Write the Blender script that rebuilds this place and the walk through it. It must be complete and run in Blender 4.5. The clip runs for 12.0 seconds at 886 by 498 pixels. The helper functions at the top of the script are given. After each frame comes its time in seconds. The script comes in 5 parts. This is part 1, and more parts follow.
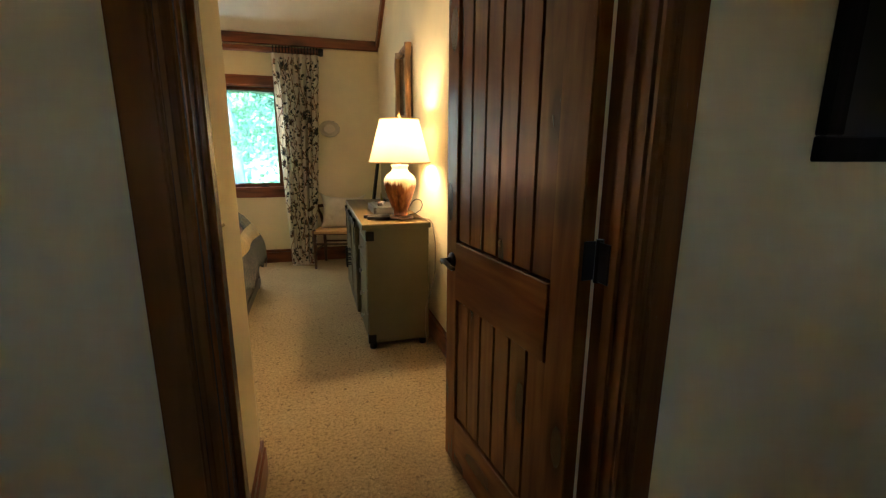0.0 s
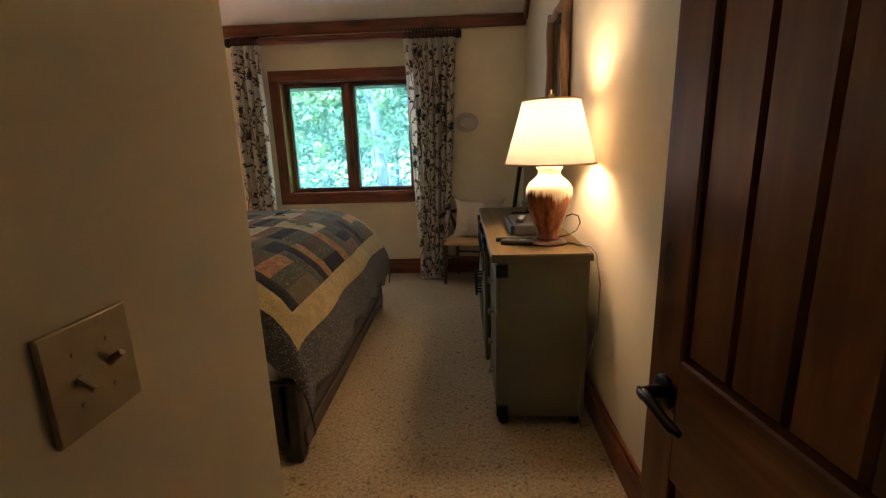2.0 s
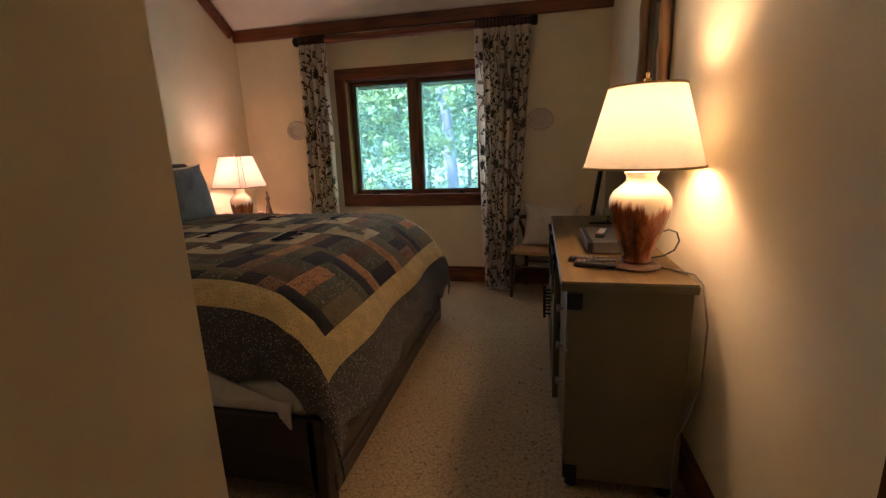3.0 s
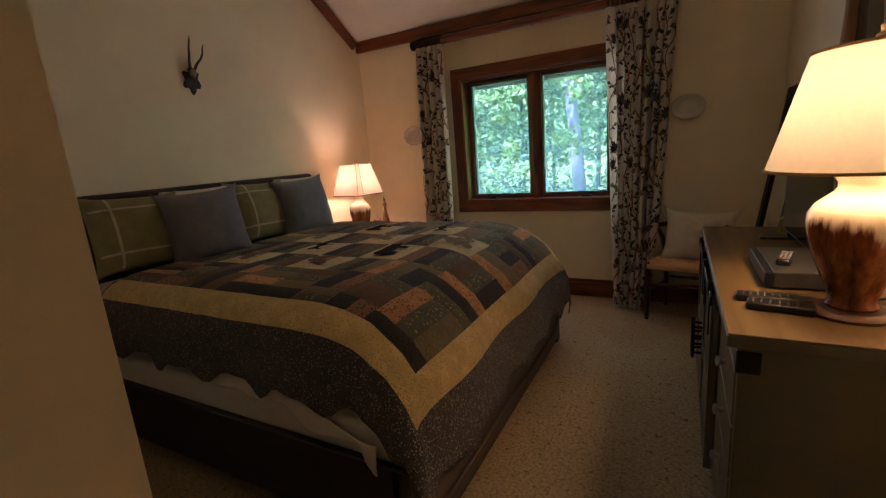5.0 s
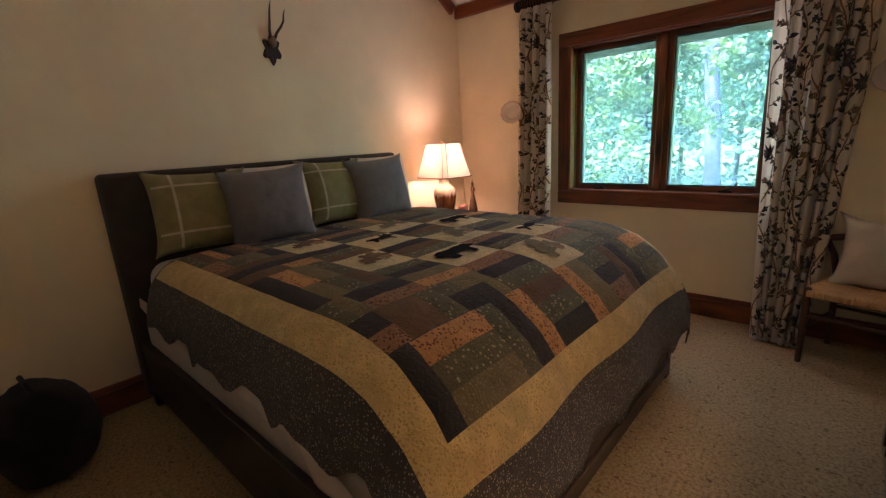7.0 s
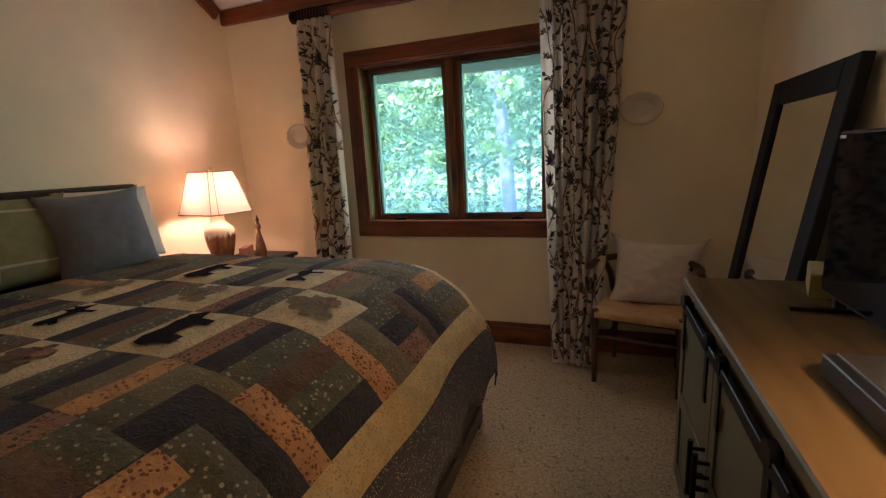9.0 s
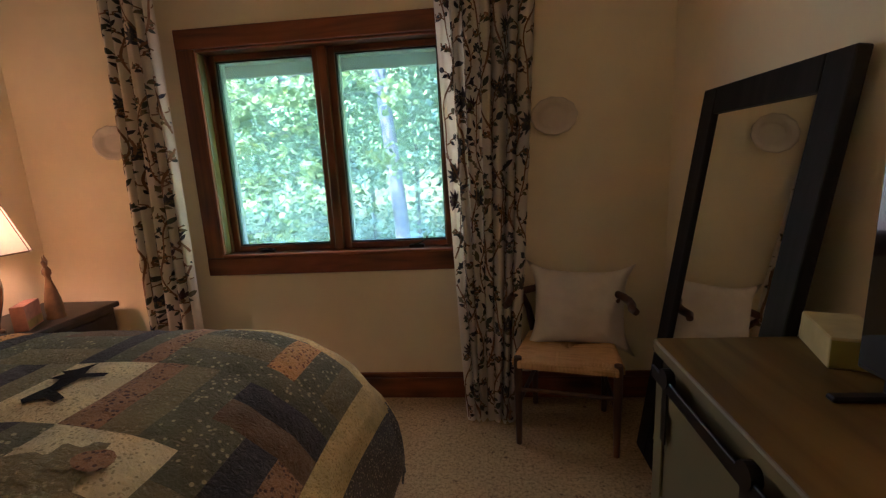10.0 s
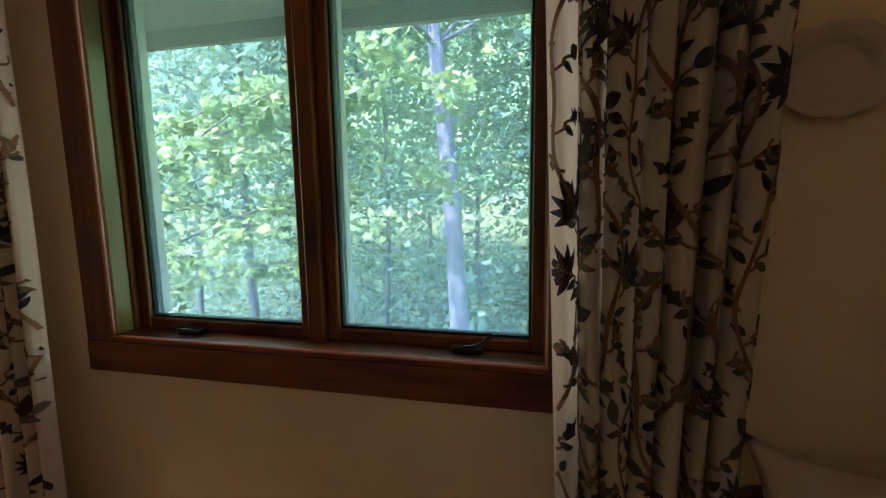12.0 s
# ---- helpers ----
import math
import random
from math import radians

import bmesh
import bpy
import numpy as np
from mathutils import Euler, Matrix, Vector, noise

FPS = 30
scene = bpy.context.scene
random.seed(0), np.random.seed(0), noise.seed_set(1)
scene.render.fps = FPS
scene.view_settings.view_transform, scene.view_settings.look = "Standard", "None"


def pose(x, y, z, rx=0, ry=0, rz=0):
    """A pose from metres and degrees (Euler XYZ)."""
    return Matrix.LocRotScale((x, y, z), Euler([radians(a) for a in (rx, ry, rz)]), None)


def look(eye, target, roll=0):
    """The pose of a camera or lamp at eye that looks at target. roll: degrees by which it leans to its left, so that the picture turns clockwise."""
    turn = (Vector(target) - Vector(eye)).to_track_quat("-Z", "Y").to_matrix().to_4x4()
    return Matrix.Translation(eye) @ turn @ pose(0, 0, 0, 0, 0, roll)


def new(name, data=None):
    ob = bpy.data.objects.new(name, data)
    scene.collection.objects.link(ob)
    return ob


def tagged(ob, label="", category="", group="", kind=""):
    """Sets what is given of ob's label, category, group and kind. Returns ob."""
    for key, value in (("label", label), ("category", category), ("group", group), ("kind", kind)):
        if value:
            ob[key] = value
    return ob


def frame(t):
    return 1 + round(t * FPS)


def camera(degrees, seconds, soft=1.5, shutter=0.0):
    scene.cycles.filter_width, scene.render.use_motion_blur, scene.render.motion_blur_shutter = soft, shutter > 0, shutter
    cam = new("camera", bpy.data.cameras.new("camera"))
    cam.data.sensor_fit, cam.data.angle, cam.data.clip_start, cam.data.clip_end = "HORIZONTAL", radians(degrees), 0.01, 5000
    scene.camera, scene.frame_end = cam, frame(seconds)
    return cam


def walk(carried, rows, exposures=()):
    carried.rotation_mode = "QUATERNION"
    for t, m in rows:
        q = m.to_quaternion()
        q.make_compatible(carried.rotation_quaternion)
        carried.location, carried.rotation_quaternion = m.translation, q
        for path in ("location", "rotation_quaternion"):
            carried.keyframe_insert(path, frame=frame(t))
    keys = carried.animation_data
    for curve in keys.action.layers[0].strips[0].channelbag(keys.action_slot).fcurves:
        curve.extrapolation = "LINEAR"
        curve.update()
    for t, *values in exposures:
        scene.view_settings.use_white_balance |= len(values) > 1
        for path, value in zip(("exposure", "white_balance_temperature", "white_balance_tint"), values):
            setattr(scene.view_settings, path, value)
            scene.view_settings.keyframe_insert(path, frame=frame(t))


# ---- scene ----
cam = camera(90.5, 12.0, 1.25)
PATH = [
    (0, (0.141, 0.001, 1.375), (0.682, 1.877, 0.941), 0.4),
    (0.5, (0.199, 0.221, 1.388), (0.462, 2.152, 0.94), -0.0),
    (1, (0.272, 0.442, 1.401), (0.301, 2.39, 0.949), -0.5),
    (1.5, (0.308, 0.643, 1.398), (0.231, 2.588, 0.942), -1.1),
    (2, (0.296, 0.917, 1.394), (0.197, 2.863, 0.939), -1.8),
    (2.5, (0.3, 1.116, 1.388), (0.099, 3.055, 0.938), -1.9),
    (3, (0.33, 1.281, 1.394), (-0.092, 3.184, 0.947), -2.1),
    (3.5, (0.343, 1.352, 1.393), (-0.327, 3.184, 0.955), -2.6),
    (5.5, (0.261, 1.723, 1.418), (-0.753, 3.39, 0.981), -4.7),
    (6, (0.213, 1.864, 1.416), (-0.928, 3.439, 0.947), -4.4),
    (6.5, (0.156, 2.026, 1.401), (-1.124, 3.484, 0.919), -3.8),
    (6.7, (0.157, 2.059, 1.415), (-1.153, 3.486, 0.936), -3.3),
    (8.3, (0.153, 2.278, 1.413), (-0.960, 3.879, 0.967), -2.8),
    (8.5, (0.126, 2.359, 1.419), (-0.863, 4.042, 0.985), -3.4),
    (9, (0.112, 2.632, 1.389), (-0.559, 4.469, 0.99), -3.1),
    (9.5, (0.049, 2.896, 1.398), (-0.35, 4.816, 1.003), -2.7),
    (10, (-0.051, 3.244, 1.417), (-0.24, 5.197, 1.034), -3.0),
    (10.5, (-0.101, 3.606, 1.424), (-0.137, 5.568, 1.038), -3.1),
    (11, (-0.105, 3.944, 1.401), (-0.133, 5.91, 1.032), -2.3),
    (11.5, (-0.118, 4.284, 1.419), (-0.305, 6.244, 1.066), -2.0),
    (12, (-0.245, 4.598, 1.395), (-0.691, 6.531, 1.131), -0.8),
]
EXPOSURES = [(0, 6.85, 5500, 12), (0.5, 6.75, 5100, 12), (1.0, 6.5, 5000, 15), (1.5, 6.15, 5050, 20), (2.0, 6.05, 5050, 25), (2.5, 5.8, 5150, 30), (3.5, 5.55, 5500, 37), (5.5, 5.4, 5450, 35), (6.5, 5.9, 5350, 37), (8.5, 5.98, 5250, 38), (9.5, 5.65, 5500, 36), (10, 5.72, 5600, 37), (11, 5.55, 6000, 44), (12, 5.1, 5850, 39)]
walk(cam, [(t, look(eye, target, roll)) for t, eye, target, roll in PATH], EXPOSURES)

# ---- world and lights ----
world = bpy.data.worlds.new("world")
scene.world = world
world.use_nodes = True
sky = world.node_tree.nodes.new("ShaderNodeTexSky")
sky.sky_type, sky.sun_disc = "NISHITA", False
sky.sun_elevation, sky.sun_rotation = radians(52), radians(215)
background = world.node_tree.nodes["Background"]
background.inputs["Strength"].default_value = 0.11
world.node_tree.links.new(sky.outputs[0], background.inputs["Color"])

sun_data = bpy.data.lights.new("sun", "SUN")
sun_data.energy, sun_data.angle, sun_data.color = 1.0, radians(0.5), (1.0, 0.97, 0.92)
sun = new("sun", sun_data)
SUN_AZ = radians(215)
sun_from = Vector((math.sin(SUN_AZ) * math.cos(radians(52)), math.cos(SUN_AZ) * math.cos(radians(52)), math.sin(radians(52))))
sun.matrix_world = Matrix.Translation((0, 0, 12)) @ sun_from.to_track_quat("Z", "Y").to_matrix().to_4x4()


def area(name, where, target, w, h, energy, color):
    d = bpy.data.lights.new(name, "AREA")
    d.shape, d.size, d.size_y, d.energy, d.color = "RECTANGLE", w, h, energy, color
    ob = new(name, d)
    ob.matrix_world = look(where, target)
    return ob


def bulb(name, where, energy, color, radius=0.03):
    d = bpy.data.lights.new(name, "POINT")
    d.energy, d.color, d.shadow_soft_size = energy, color, radius
    ob = new(name, d)
    ob.location = where
    return ob


bulb("dresser_lamp_bulb", (0.718, 3.12, 1.465), 0.44, (1.0, 0.64, 0.28), 0.07)
bulb("bedside_lamp_bulb", (-2.53, 5.09, 1.24), 0.31, (1.0, 0.60, 0.35), 0.06)
# the sky's light at the window
area("window_daylight", (-0.92, 5.725, 1.512), (-0.92, 4.0, 1.512), 1.34, 1.12, 0.17, (1.0, 0.93, 0.78))


# ---- materials ----
class Nodes:
    """A node material under construction."""

    def __init__(self, name, rough=0.6, metal=0.0, spec=0.5):
        self.m = bpy.data.materials.new(name)
        self.m.use_nodes = True
        self.t = self.m.node_tree
        self.b = self.t.nodes["Principled BSDF"]
        self.b.inputs["Roughness"].default_value = rough
        self.b.inputs["Metallic"].default_value = metal
        self.b.inputs["Specular IOR Level"].default_value = spec

    def n(self, kind, **values):
        node = self.t.nodes.new("ShaderNode" + kind)
        for k, v in values.items():
            node.inputs[k.replace("_", " ")].default_value = v
        return node

    def link(self, a, b):
        self.t.links.new(a, b)

    def coords(self, scale=(1, 1, 1), shift=False, uv=False):
        tc = self.n("TexCoord")
        mp = self.n("Mapping")
        mp.inputs["Scale"].default_value = scale
        self.link(tc.outputs["UV" if uv else "Object"], mp.inputs["Vector"])
        if shift:
            info = self.n("ObjectInfo")
            mul = self.n("Math")
            mul.operation = "MULTIPLY"
            mul.inputs[1].default_value = 37.0
            self.link(info.outputs["Random"], mul.inputs[0])
            self.link(mul.outputs[0], mp.inputs["Location"])
        return mp.outputs[0]

    def noise(self, vec, scale, detail=4.0, rough=0.55, distort=0.0):
        node = self.n("TexNoise", Scale=scale, Detail=detail, Roughness=rough, Distortion=distort)
        self.link(vec, node.inputs["Vector"])
        return node.outputs["Fac"]

    def voronoi(self, vec, scale, out="Distance", rnd=1.0):
        node = self.n("TexVoronoi", Scale=scale, Randomness=rnd)
        self.link(vec, node.inputs["Vector"])
        return node.outputs[out]

    def ramp(self, fac, stops):
        node = self.n("ValToRGB")
        els = node.color_ramp.elements
        while len(els) < len(stops):
            els.new(0.5)
        for el, (p, c) in zip(els, stops):
            el.position = p
            el.color = (*c, 1) if isinstance(c, tuple) else (c, c, c, 1)
        self.link(fac, node.inputs[0])
        return node.outputs[0]

    def mix(self, fac, a, b, how="MIX"):
        node = self.n("Mix")
        node.data_type, node.blend_type = "RGBA", how
        for sock, v in ((node.inputs[0], fac), (node.inputs[6], a), (node.inputs[7], b)):
            if isinstance(v, (int, float)):
                sock.default_value = v
            elif isinstance(v, tuple):
                sock.default_value = (*v, 1)
            else:
                self.link(v, sock)
        return node.outputs[2]

    def color(self, c):
        if isinstance(c, tuple):
            self.b.inputs["Base Color"].default_value = (*c, 1)
        else:
            self.link(c, self.b.inputs["Base Color"])

    def bump(self, height, strength=0.3, distance=0.002):
        node = self.n("Bump", Strength=strength, Distance=distance)
        self.link(height, node.inputs["Height"])
        self.link(node.outputs[0], self.b.inputs["Normal"])


def scaled(c, k):
    return tuple(v * k for v in c)


def paint(name, c, rough=0.75, grain=220.0, strength=0.12, mottled=0.06):
    n = Nodes(name, rough, spec=0.3)
    v = n.coords()
    n.color(n.ramp(n.noise(v, 2.3, 5), [(0.3, scaled(c, 1 - mottled)), (0.7, scaled(c, 1 + mottled))]))
    n.bump(n.noise(v, grain, 3), strength, 0.0008)
    return n.m


def wood(name, dark, mid, light, axis=2, rough=0.35, knots=True, grain=1.0, gloss=0.5):
    n = Nodes(name, rough, spec=gloss)
    stretch = [9.0, 9.0, 9.0]
    stretch[axis] = 0.9
    v = n.coords(tuple(stretch), shift=True)
    broad = n.noise(v, 1.3 * grain, 3, 0.5, 1.4)
    fine = n.noise(v, 9.0 * grain, 6, 0.7, 0.4)
    c = n.ramp(broad, [(0.2, dark), (0.5, mid), (0.8, light)])
    c = n.mix(n.ramp(fine, [(0.3, 0.13), (0.5, 0.0)]), c, dark)
    if knots:
        vv = n.coords(tuple(2.4 if i == axis else 6.5 for i in range(3)), shift=True)
        k = n.voronoi(vv, 1.0)
        c = n.mix(n.ramp(k, [(0.14, 0.75), (0.22, 0.45), (0.42, 0.0)]), c, scaled(dark, 0.25))
    n.color(c)
    r = n.n("MapRange")
    r.inputs["To Min"].default_value, r.inputs["To Max"].default_value = rough - 0.05, rough + 0.07
    n.link(fine, r.inputs["Value"])
    n.link(r.outputs[0], n.b.inputs["Roughness"])
    n.bump(fine, 0.035, 0.001)
    return n.m


def cloth(name, c, fleck=None, fleck_scale=60.0, fleck_size=0.25, weave=900.0, vary=0.15, puff=28.0, crinkle=0.0):
    n = Nodes(name, 0.92, spec=0.15)
    v = n.coords()
    col = n.ramp(n.noise(v, 14, 4), [(0.3, scaled(c, 1 - vary)), (0.7, scaled(c, 1 + vary))])
    if fleck:
        spots = n.ramp(n.voronoi(v, fleck_scale), [(fleck_size, 1.0), (fleck_size + 0.08, 0.0)])
        keep = n.ramp(n.noise(v, fleck_scale * 0.3, 2), [(0.38, 0.0), (0.46, 1.0)])
        col = n.mix(n.mix(1.0, spots, keep, "MULTIPLY"), col, fleck)
    n.color(col)
    both = n.mix(0.75, n.noise(v, weave, 2), n.noise(v, puff, 3))
    if crinkle:
        both = n.mix(0.65, both, n.noise(v, 52, 4, 0.6, 1.5))
    n.bump(both, 0.9, 0.008 + crinkle)
    n.b.inputs["Sheen Weight"].default_value = 0.15
    return n.m


def plain(name, c, rough=0.5, metal=0.0, vary=0.1, spec=0.5, bump=0.05):
    n = Nodes(name, rough, metal, spec)
    v = n.coords()
    n.color(n.ramp(n.noise(v, 18, 4), [(0.3, scaled(c, 1 - vary)), (0.7, scaled(c, 1 + vary))]))
    n.bump(n.noise(v, 160, 3), bump, 0.001)
    return n.m


def carpet_material():
    n = Nodes("carpet", 0.97, spec=0.1)
    v = n.coords()
    base = n.ramp(n.noise(v, 1.7, 4), [(0.3, (0.44, 0.325, 0.17)), (0.7, (0.53, 0.40, 0.215))])
    loops = n.noise(v, 68, 5, 0.75)
    c = n.mix(n.ramp(loops, [(0.38, 0.72), (0.57, 0.0)]), base, (0.16, 0.115, 0.06))
    flecks = n.ramp(n.noise(v, 27, 5, 0.75), [(0.57, 0.0), (0.64, 0.85)])
    pick = n.ramp(n.noise(v, 9, 2), [(0.3, 0.35), (0.6, 1.0)])
    c = n.mix(n.mix(1.0, flecks, pick, "MULTIPLY"), c, (0.08, 0.05, 0.03))
    n.color(c)
    n.bump(loops, 0.5, 0.005)
    return n.m


def glass_material():
    n = Nodes("window_glass", 0.0)
    n.b.inputs["Transmission Weight"].default_value = 1.0
    n.b.inputs["IOR"].default_value = 1.45
    n.color((0.77, 0.855, 1.0))      # blue tint that gives the daylight outside its cool cast
    # a pale translucent veil that paints glare and haze over the view
    tr = n.n("BsdfTranslucent")
    tr.inputs["Color"].default_value = (0.62, 0.85, 1.0, 1)
    mx = n.n("MixShader")
    n.link(n.ramp(n.noise(n.coords(), 5, 5), [(0.3, 0.13), (0.7, 0.17)]), mx.inputs[0])
    n.link(n.b.outputs[0], mx.inputs[1])
    n.link(tr.outputs[0], mx.inputs[2])
    n.link(mx.outputs[0], n.t.nodes["Material Output"].inputs["Surface"])
    return n.m


def mirror_material():
    n = Nodes("mirror_silver", 0.02, 1.0)
    n.color((0.86, 0.88, 0.86))
    return n.m


def shade_material(name, c, through_light=0.2):
    n = Nodes(name, 0.9, spec=0.1)
    v = n.coords()
    n.color(n.ramp(n.noise(v, 60, 4), [(0.3, scaled(c, 0.94)), (0.7, c)]))
    tr = n.n("BsdfTranslucent")
    tr.inputs["Color"].default_value = (*c, 1)
    mx = n.n("MixShader")
    mx.inputs[0].default_value = through_light
    n.link(n.b.outputs[0], mx.inputs[1])
    n.link(tr.outputs[0], mx.inputs[2])
    n.link(mx.outputs[0], n.t.nodes["Material Output"].inputs["Surface"])
    n.bump(n.noise(v, 500, 2), 0.2, 0.0005)
    return n.m


WALL = paint("wall_paint", (0.84, 0.745, 0.515))
CEIL = paint("ceiling_paint", (0.87, 0.83, 0.75))
CARPET = carpet_material()
TRIM_X = wood("alder_trim_x", (0.06, 0.014, 0.004), (0.19, 0.052, 0.012), (0.29, 0.092, 0.023), 0)
TRIM_Y = wood("alder_trim_y", (0.06, 0.014, 0.004), (0.19, 0.052, 0.012), (0.29, 0.092, 0.023), 1)
TRIM_Z = wood("alder_trim_z", (0.06, 0.014, 0.004), (0.19, 0.052, 0.012), (0.29, 0.092, 0.023), 2)
DOOR_Z = wood("door_wood_z", (0.11, 0.034, 0.006), (0.20, 0.066, 0.012), (0.30, 0.11, 0.021), 2, 0.24, gloss=0.6)
DOOR_X = wood("door_wood_x", (0.11, 0.034, 0.006), (0.20, 0.066, 0.012), (0.30, 0.11, 0.021), 0, 0.24, gloss=0.6)
DARKWOOD = wood("espresso_wood", (0.012, 0.009, 0.008), (0.028, 0.020, 0.017), (0.045, 0.033, 0.027), 0, 0.45, False)
GREYWOOD = wood("grey_brown_wood", (0.035, 0.026, 0.019), (0.075, 0.056, 0.041), (0.11, 0.085, 0.062), 1, 0.5, False)
BLACKWOOD = wood("black_frame_wood", (0.006, 0.006, 0.006), (0.012, 0.011, 0.011), (0.022, 0.02, 0.019), 2, 0.6, False, gloss=0.15)
CHAIRWOOD = wood("dark_walnut", (0.03, 0.012, 0.006), (0.075, 0.032, 0.016), (0.12, 0.055, 0.028), 2, 0.35, False)
SAGE = paint("sage_paint", (0.156, 0.138, 0.074), 0.5, 90, 0.2, 0.14)
TOPWOOD = wood("dresser_top_wood", (0.06, 0.036, 0.010), (0.12, 0.076, 0.021), (0.165, 0.108, 0.033), 1, 0.5, False, 0.8, gloss=0.3)
IRON = plain("black_iron", (0.012, 0.012, 0.013), 0.45, 0.6)
BRONZE = plain("dark_bronze", (0.03, 0.024, 0.02), 0.3, 0.9)
# lining wood with the sheen of reflected light painted in as a paler colour
PALE = wood("sheen_lining_wood", (0.12, 0.074, 0.028), (0.21, 0.135, 0.052), (0.26, 0.17, 0.07), 2, 0.2, False)
ALU = plain("grey_aluminium", (0.50, 0.50, 0.46), 0.45, 0.3)
GLASS = glass_material()
MIRROR = mirror_material()
SHADE = shade_material("lamp_shade_linen", (0.86, 0.80, 0.66), 0.115)
WHITE_LINEN = cloth("white_linen", (0.74, 0.67, 0.57), vary=0.05, puff=12)
GREEN_WOOL = cloth("olive_wool", (0.27, 0.255, 0.11))
STRIPE = cloth("cream_stripe", (0.55, 0.49, 0.36))
GREY_CLOTH = cloth("grey_cloth", (0.20, 0.20, 0.215), vary=0.1)
CURTAIN = shade_material("curtain_cotton", (0.90, 0.84, 0.72), 0.2)
RUSH = wood("rush_cord", (0.40, 0.23, 0.08), (0.62, 0.37, 0.14), (0.70, 0.45, 0.19), 0, 0.8, False, 4.0)
PLATE = plain("glazed_plate", (0.62, 0.56, 0.46), 0.1, 0, 0.04, 0.6, 0.02)
BLACK_PLASTIC = plain("black_plastic", (0.012, 0.012, 0.014), 0.3)
SCREEN = plain("tv_screen", (0.006, 0.007, 0.008), 0.06, 0, 0.02, 0.6, 0.0)


# ---- mesh tools ----
def link_mesh(name, bm, material, parent=None, label="", smooth=None):
    bmesh.ops.recalc_face_normals(bm, faces=bm.faces[:])
    me = bpy.data.meshes.new(name)
    bm.to_mesh(me)
    bm.free()
    mats = material if isinstance(material, (list, tuple)) else [material]
    for m in mats:
        me.materials.append(m)
    if smooth is not None:
        me.shade_smooth()
        if smooth:
            me.set_sharp_from_angle(angle=radians(smooth))
    ob = new(name, me)
    if parent:
        ob.parent = parent
    if label:
        ob["label"] = label
    return ob


def part(name, bm, material, parent, label="", smooth=None):
    return link_mesh(name, bm, material, parent, label, smooth)


def thing(name, m, label, category, group="", kind=""):
    ob = new(name)
    ob.empty_display_size = 0.05
    ob.matrix_world = m
    return tagged(ob, label, category, group, kind)


def box(x0, x1, y0, y1, z0, z1, bevel=0.0, seg=1, bm=None, m=None):
    """A block, bevelled on all edges, added to bm."""
    out = bm or bmesh.new()
    made = bmesh.new()
    bmesh.ops.create_cube(made, size=1.0)
    for v in made.verts:
        v.co = Vector((x0 if v.co.x < 0 else x1, y0 if v.co.y < 0 else y1, z0 if v.co.z < 0 else z1))
    if bevel:
        bmesh.ops.bevel(made, geom=made.edges[:], offset=bevel, segments=seg, profile=0.5, affect="EDGES")
    if m:
        bmesh.ops.transform(made, matrix=m, verts=made.verts)
    tmp = bpy.data.meshes.new("tmp")
    made.to_mesh(tmp)
    out.from_mesh(tmp)
    bpy.data.meshes.remove(tmp)
    made.free()
    return out


def lathe(profile, n=32, bm=None, centre=(0, 0), squash=(1, 1)):
    """A turned body from (radius, height) pairs, closed at its ends."""
    bm = bm or bmesh.new()
    rings = []
    for r, z in profile:
        rings.append([bm.verts.new((centre[0] + squash[0] * r * math.cos(2 * math.pi * i / n), centre[1] + squash[1] * r * math.sin(2 * math.pi * i / n), z)) for i in range(n)])
    for a, b in zip(rings, rings[1:]):
        for i in range(n):
            bm.faces.new((a[i], a[(i + 1) % n], b[(i + 1) % n], b[i]))
    bm.faces.new(rings[0][::-1])
    bm.faces.new(rings[-1])
    return bm


def tube(points, radii, n=10, bm=None):
    """A round bar along points; radii: one or one per point."""
    bm = bm or bmesh.new()
    pts = [Vector(p) for p in points]
    rs = radii if isinstance(radii, (list, tuple)) else [radii] * len(pts)
    rings = []
    side = None
    for i, p in enumerate(pts):
        d = (pts[min(i + 1, len(pts) - 1)] - pts[max(i - 1, 0)]).normalized()
        if side is None:
            side = d.orthogonal().normalized()
        side = (side - d * side.dot(d)).normalized()
        up = d.cross(side)
        rings.append([bm.verts.new(p + rs[i] * (math.cos(2 * math.pi * k / n) * side + math.sin(2 * math.pi * k / n) * up)) for k in range(n)])
    for a, b in zip(rings, rings[1:]):
        for k in range(n):
            bm.faces.new((a[k], a[(k + 1) % n], b[(k + 1) % n], b[k]))
    bm.faces.new(rings[0][::-1])
    bm.faces.new(rings[-1])
    return bm


def sheet(fn, nu, nv, thick=0.0, bm=None):
    """A grid fn(u, v), u and v from 0 to 1; with thickness, a closed shell."""
    bm = bm or bmesh.new()
    g = [[bm.verts.new(fn(i / nu, j / nv)) for j in range(nv + 1)] for i in range(nu + 1)]
    fs = [bm.faces.new((g[i][j], g[i + 1][j], g[i + 1][j + 1], g[i][j + 1])) for i in range(nu) for j in range(nv)]
    if thick:
        bmesh.ops.recalc_face_normals(bm, faces=fs)
        bmesh.ops.solidify(bm, geom=fs, thickness=thick)
    return bm


def board(name, x0, x1, y0, y1, z0, z1, material, parent=None, bevel=0.003, label=""):
    return link_mesh(name, box(x0, x1, y0, y1, z0, z1, bevel), material, parent, label)


def structure(ob, label="", category=""):
    return tagged(ob, label, category, kind="structure")


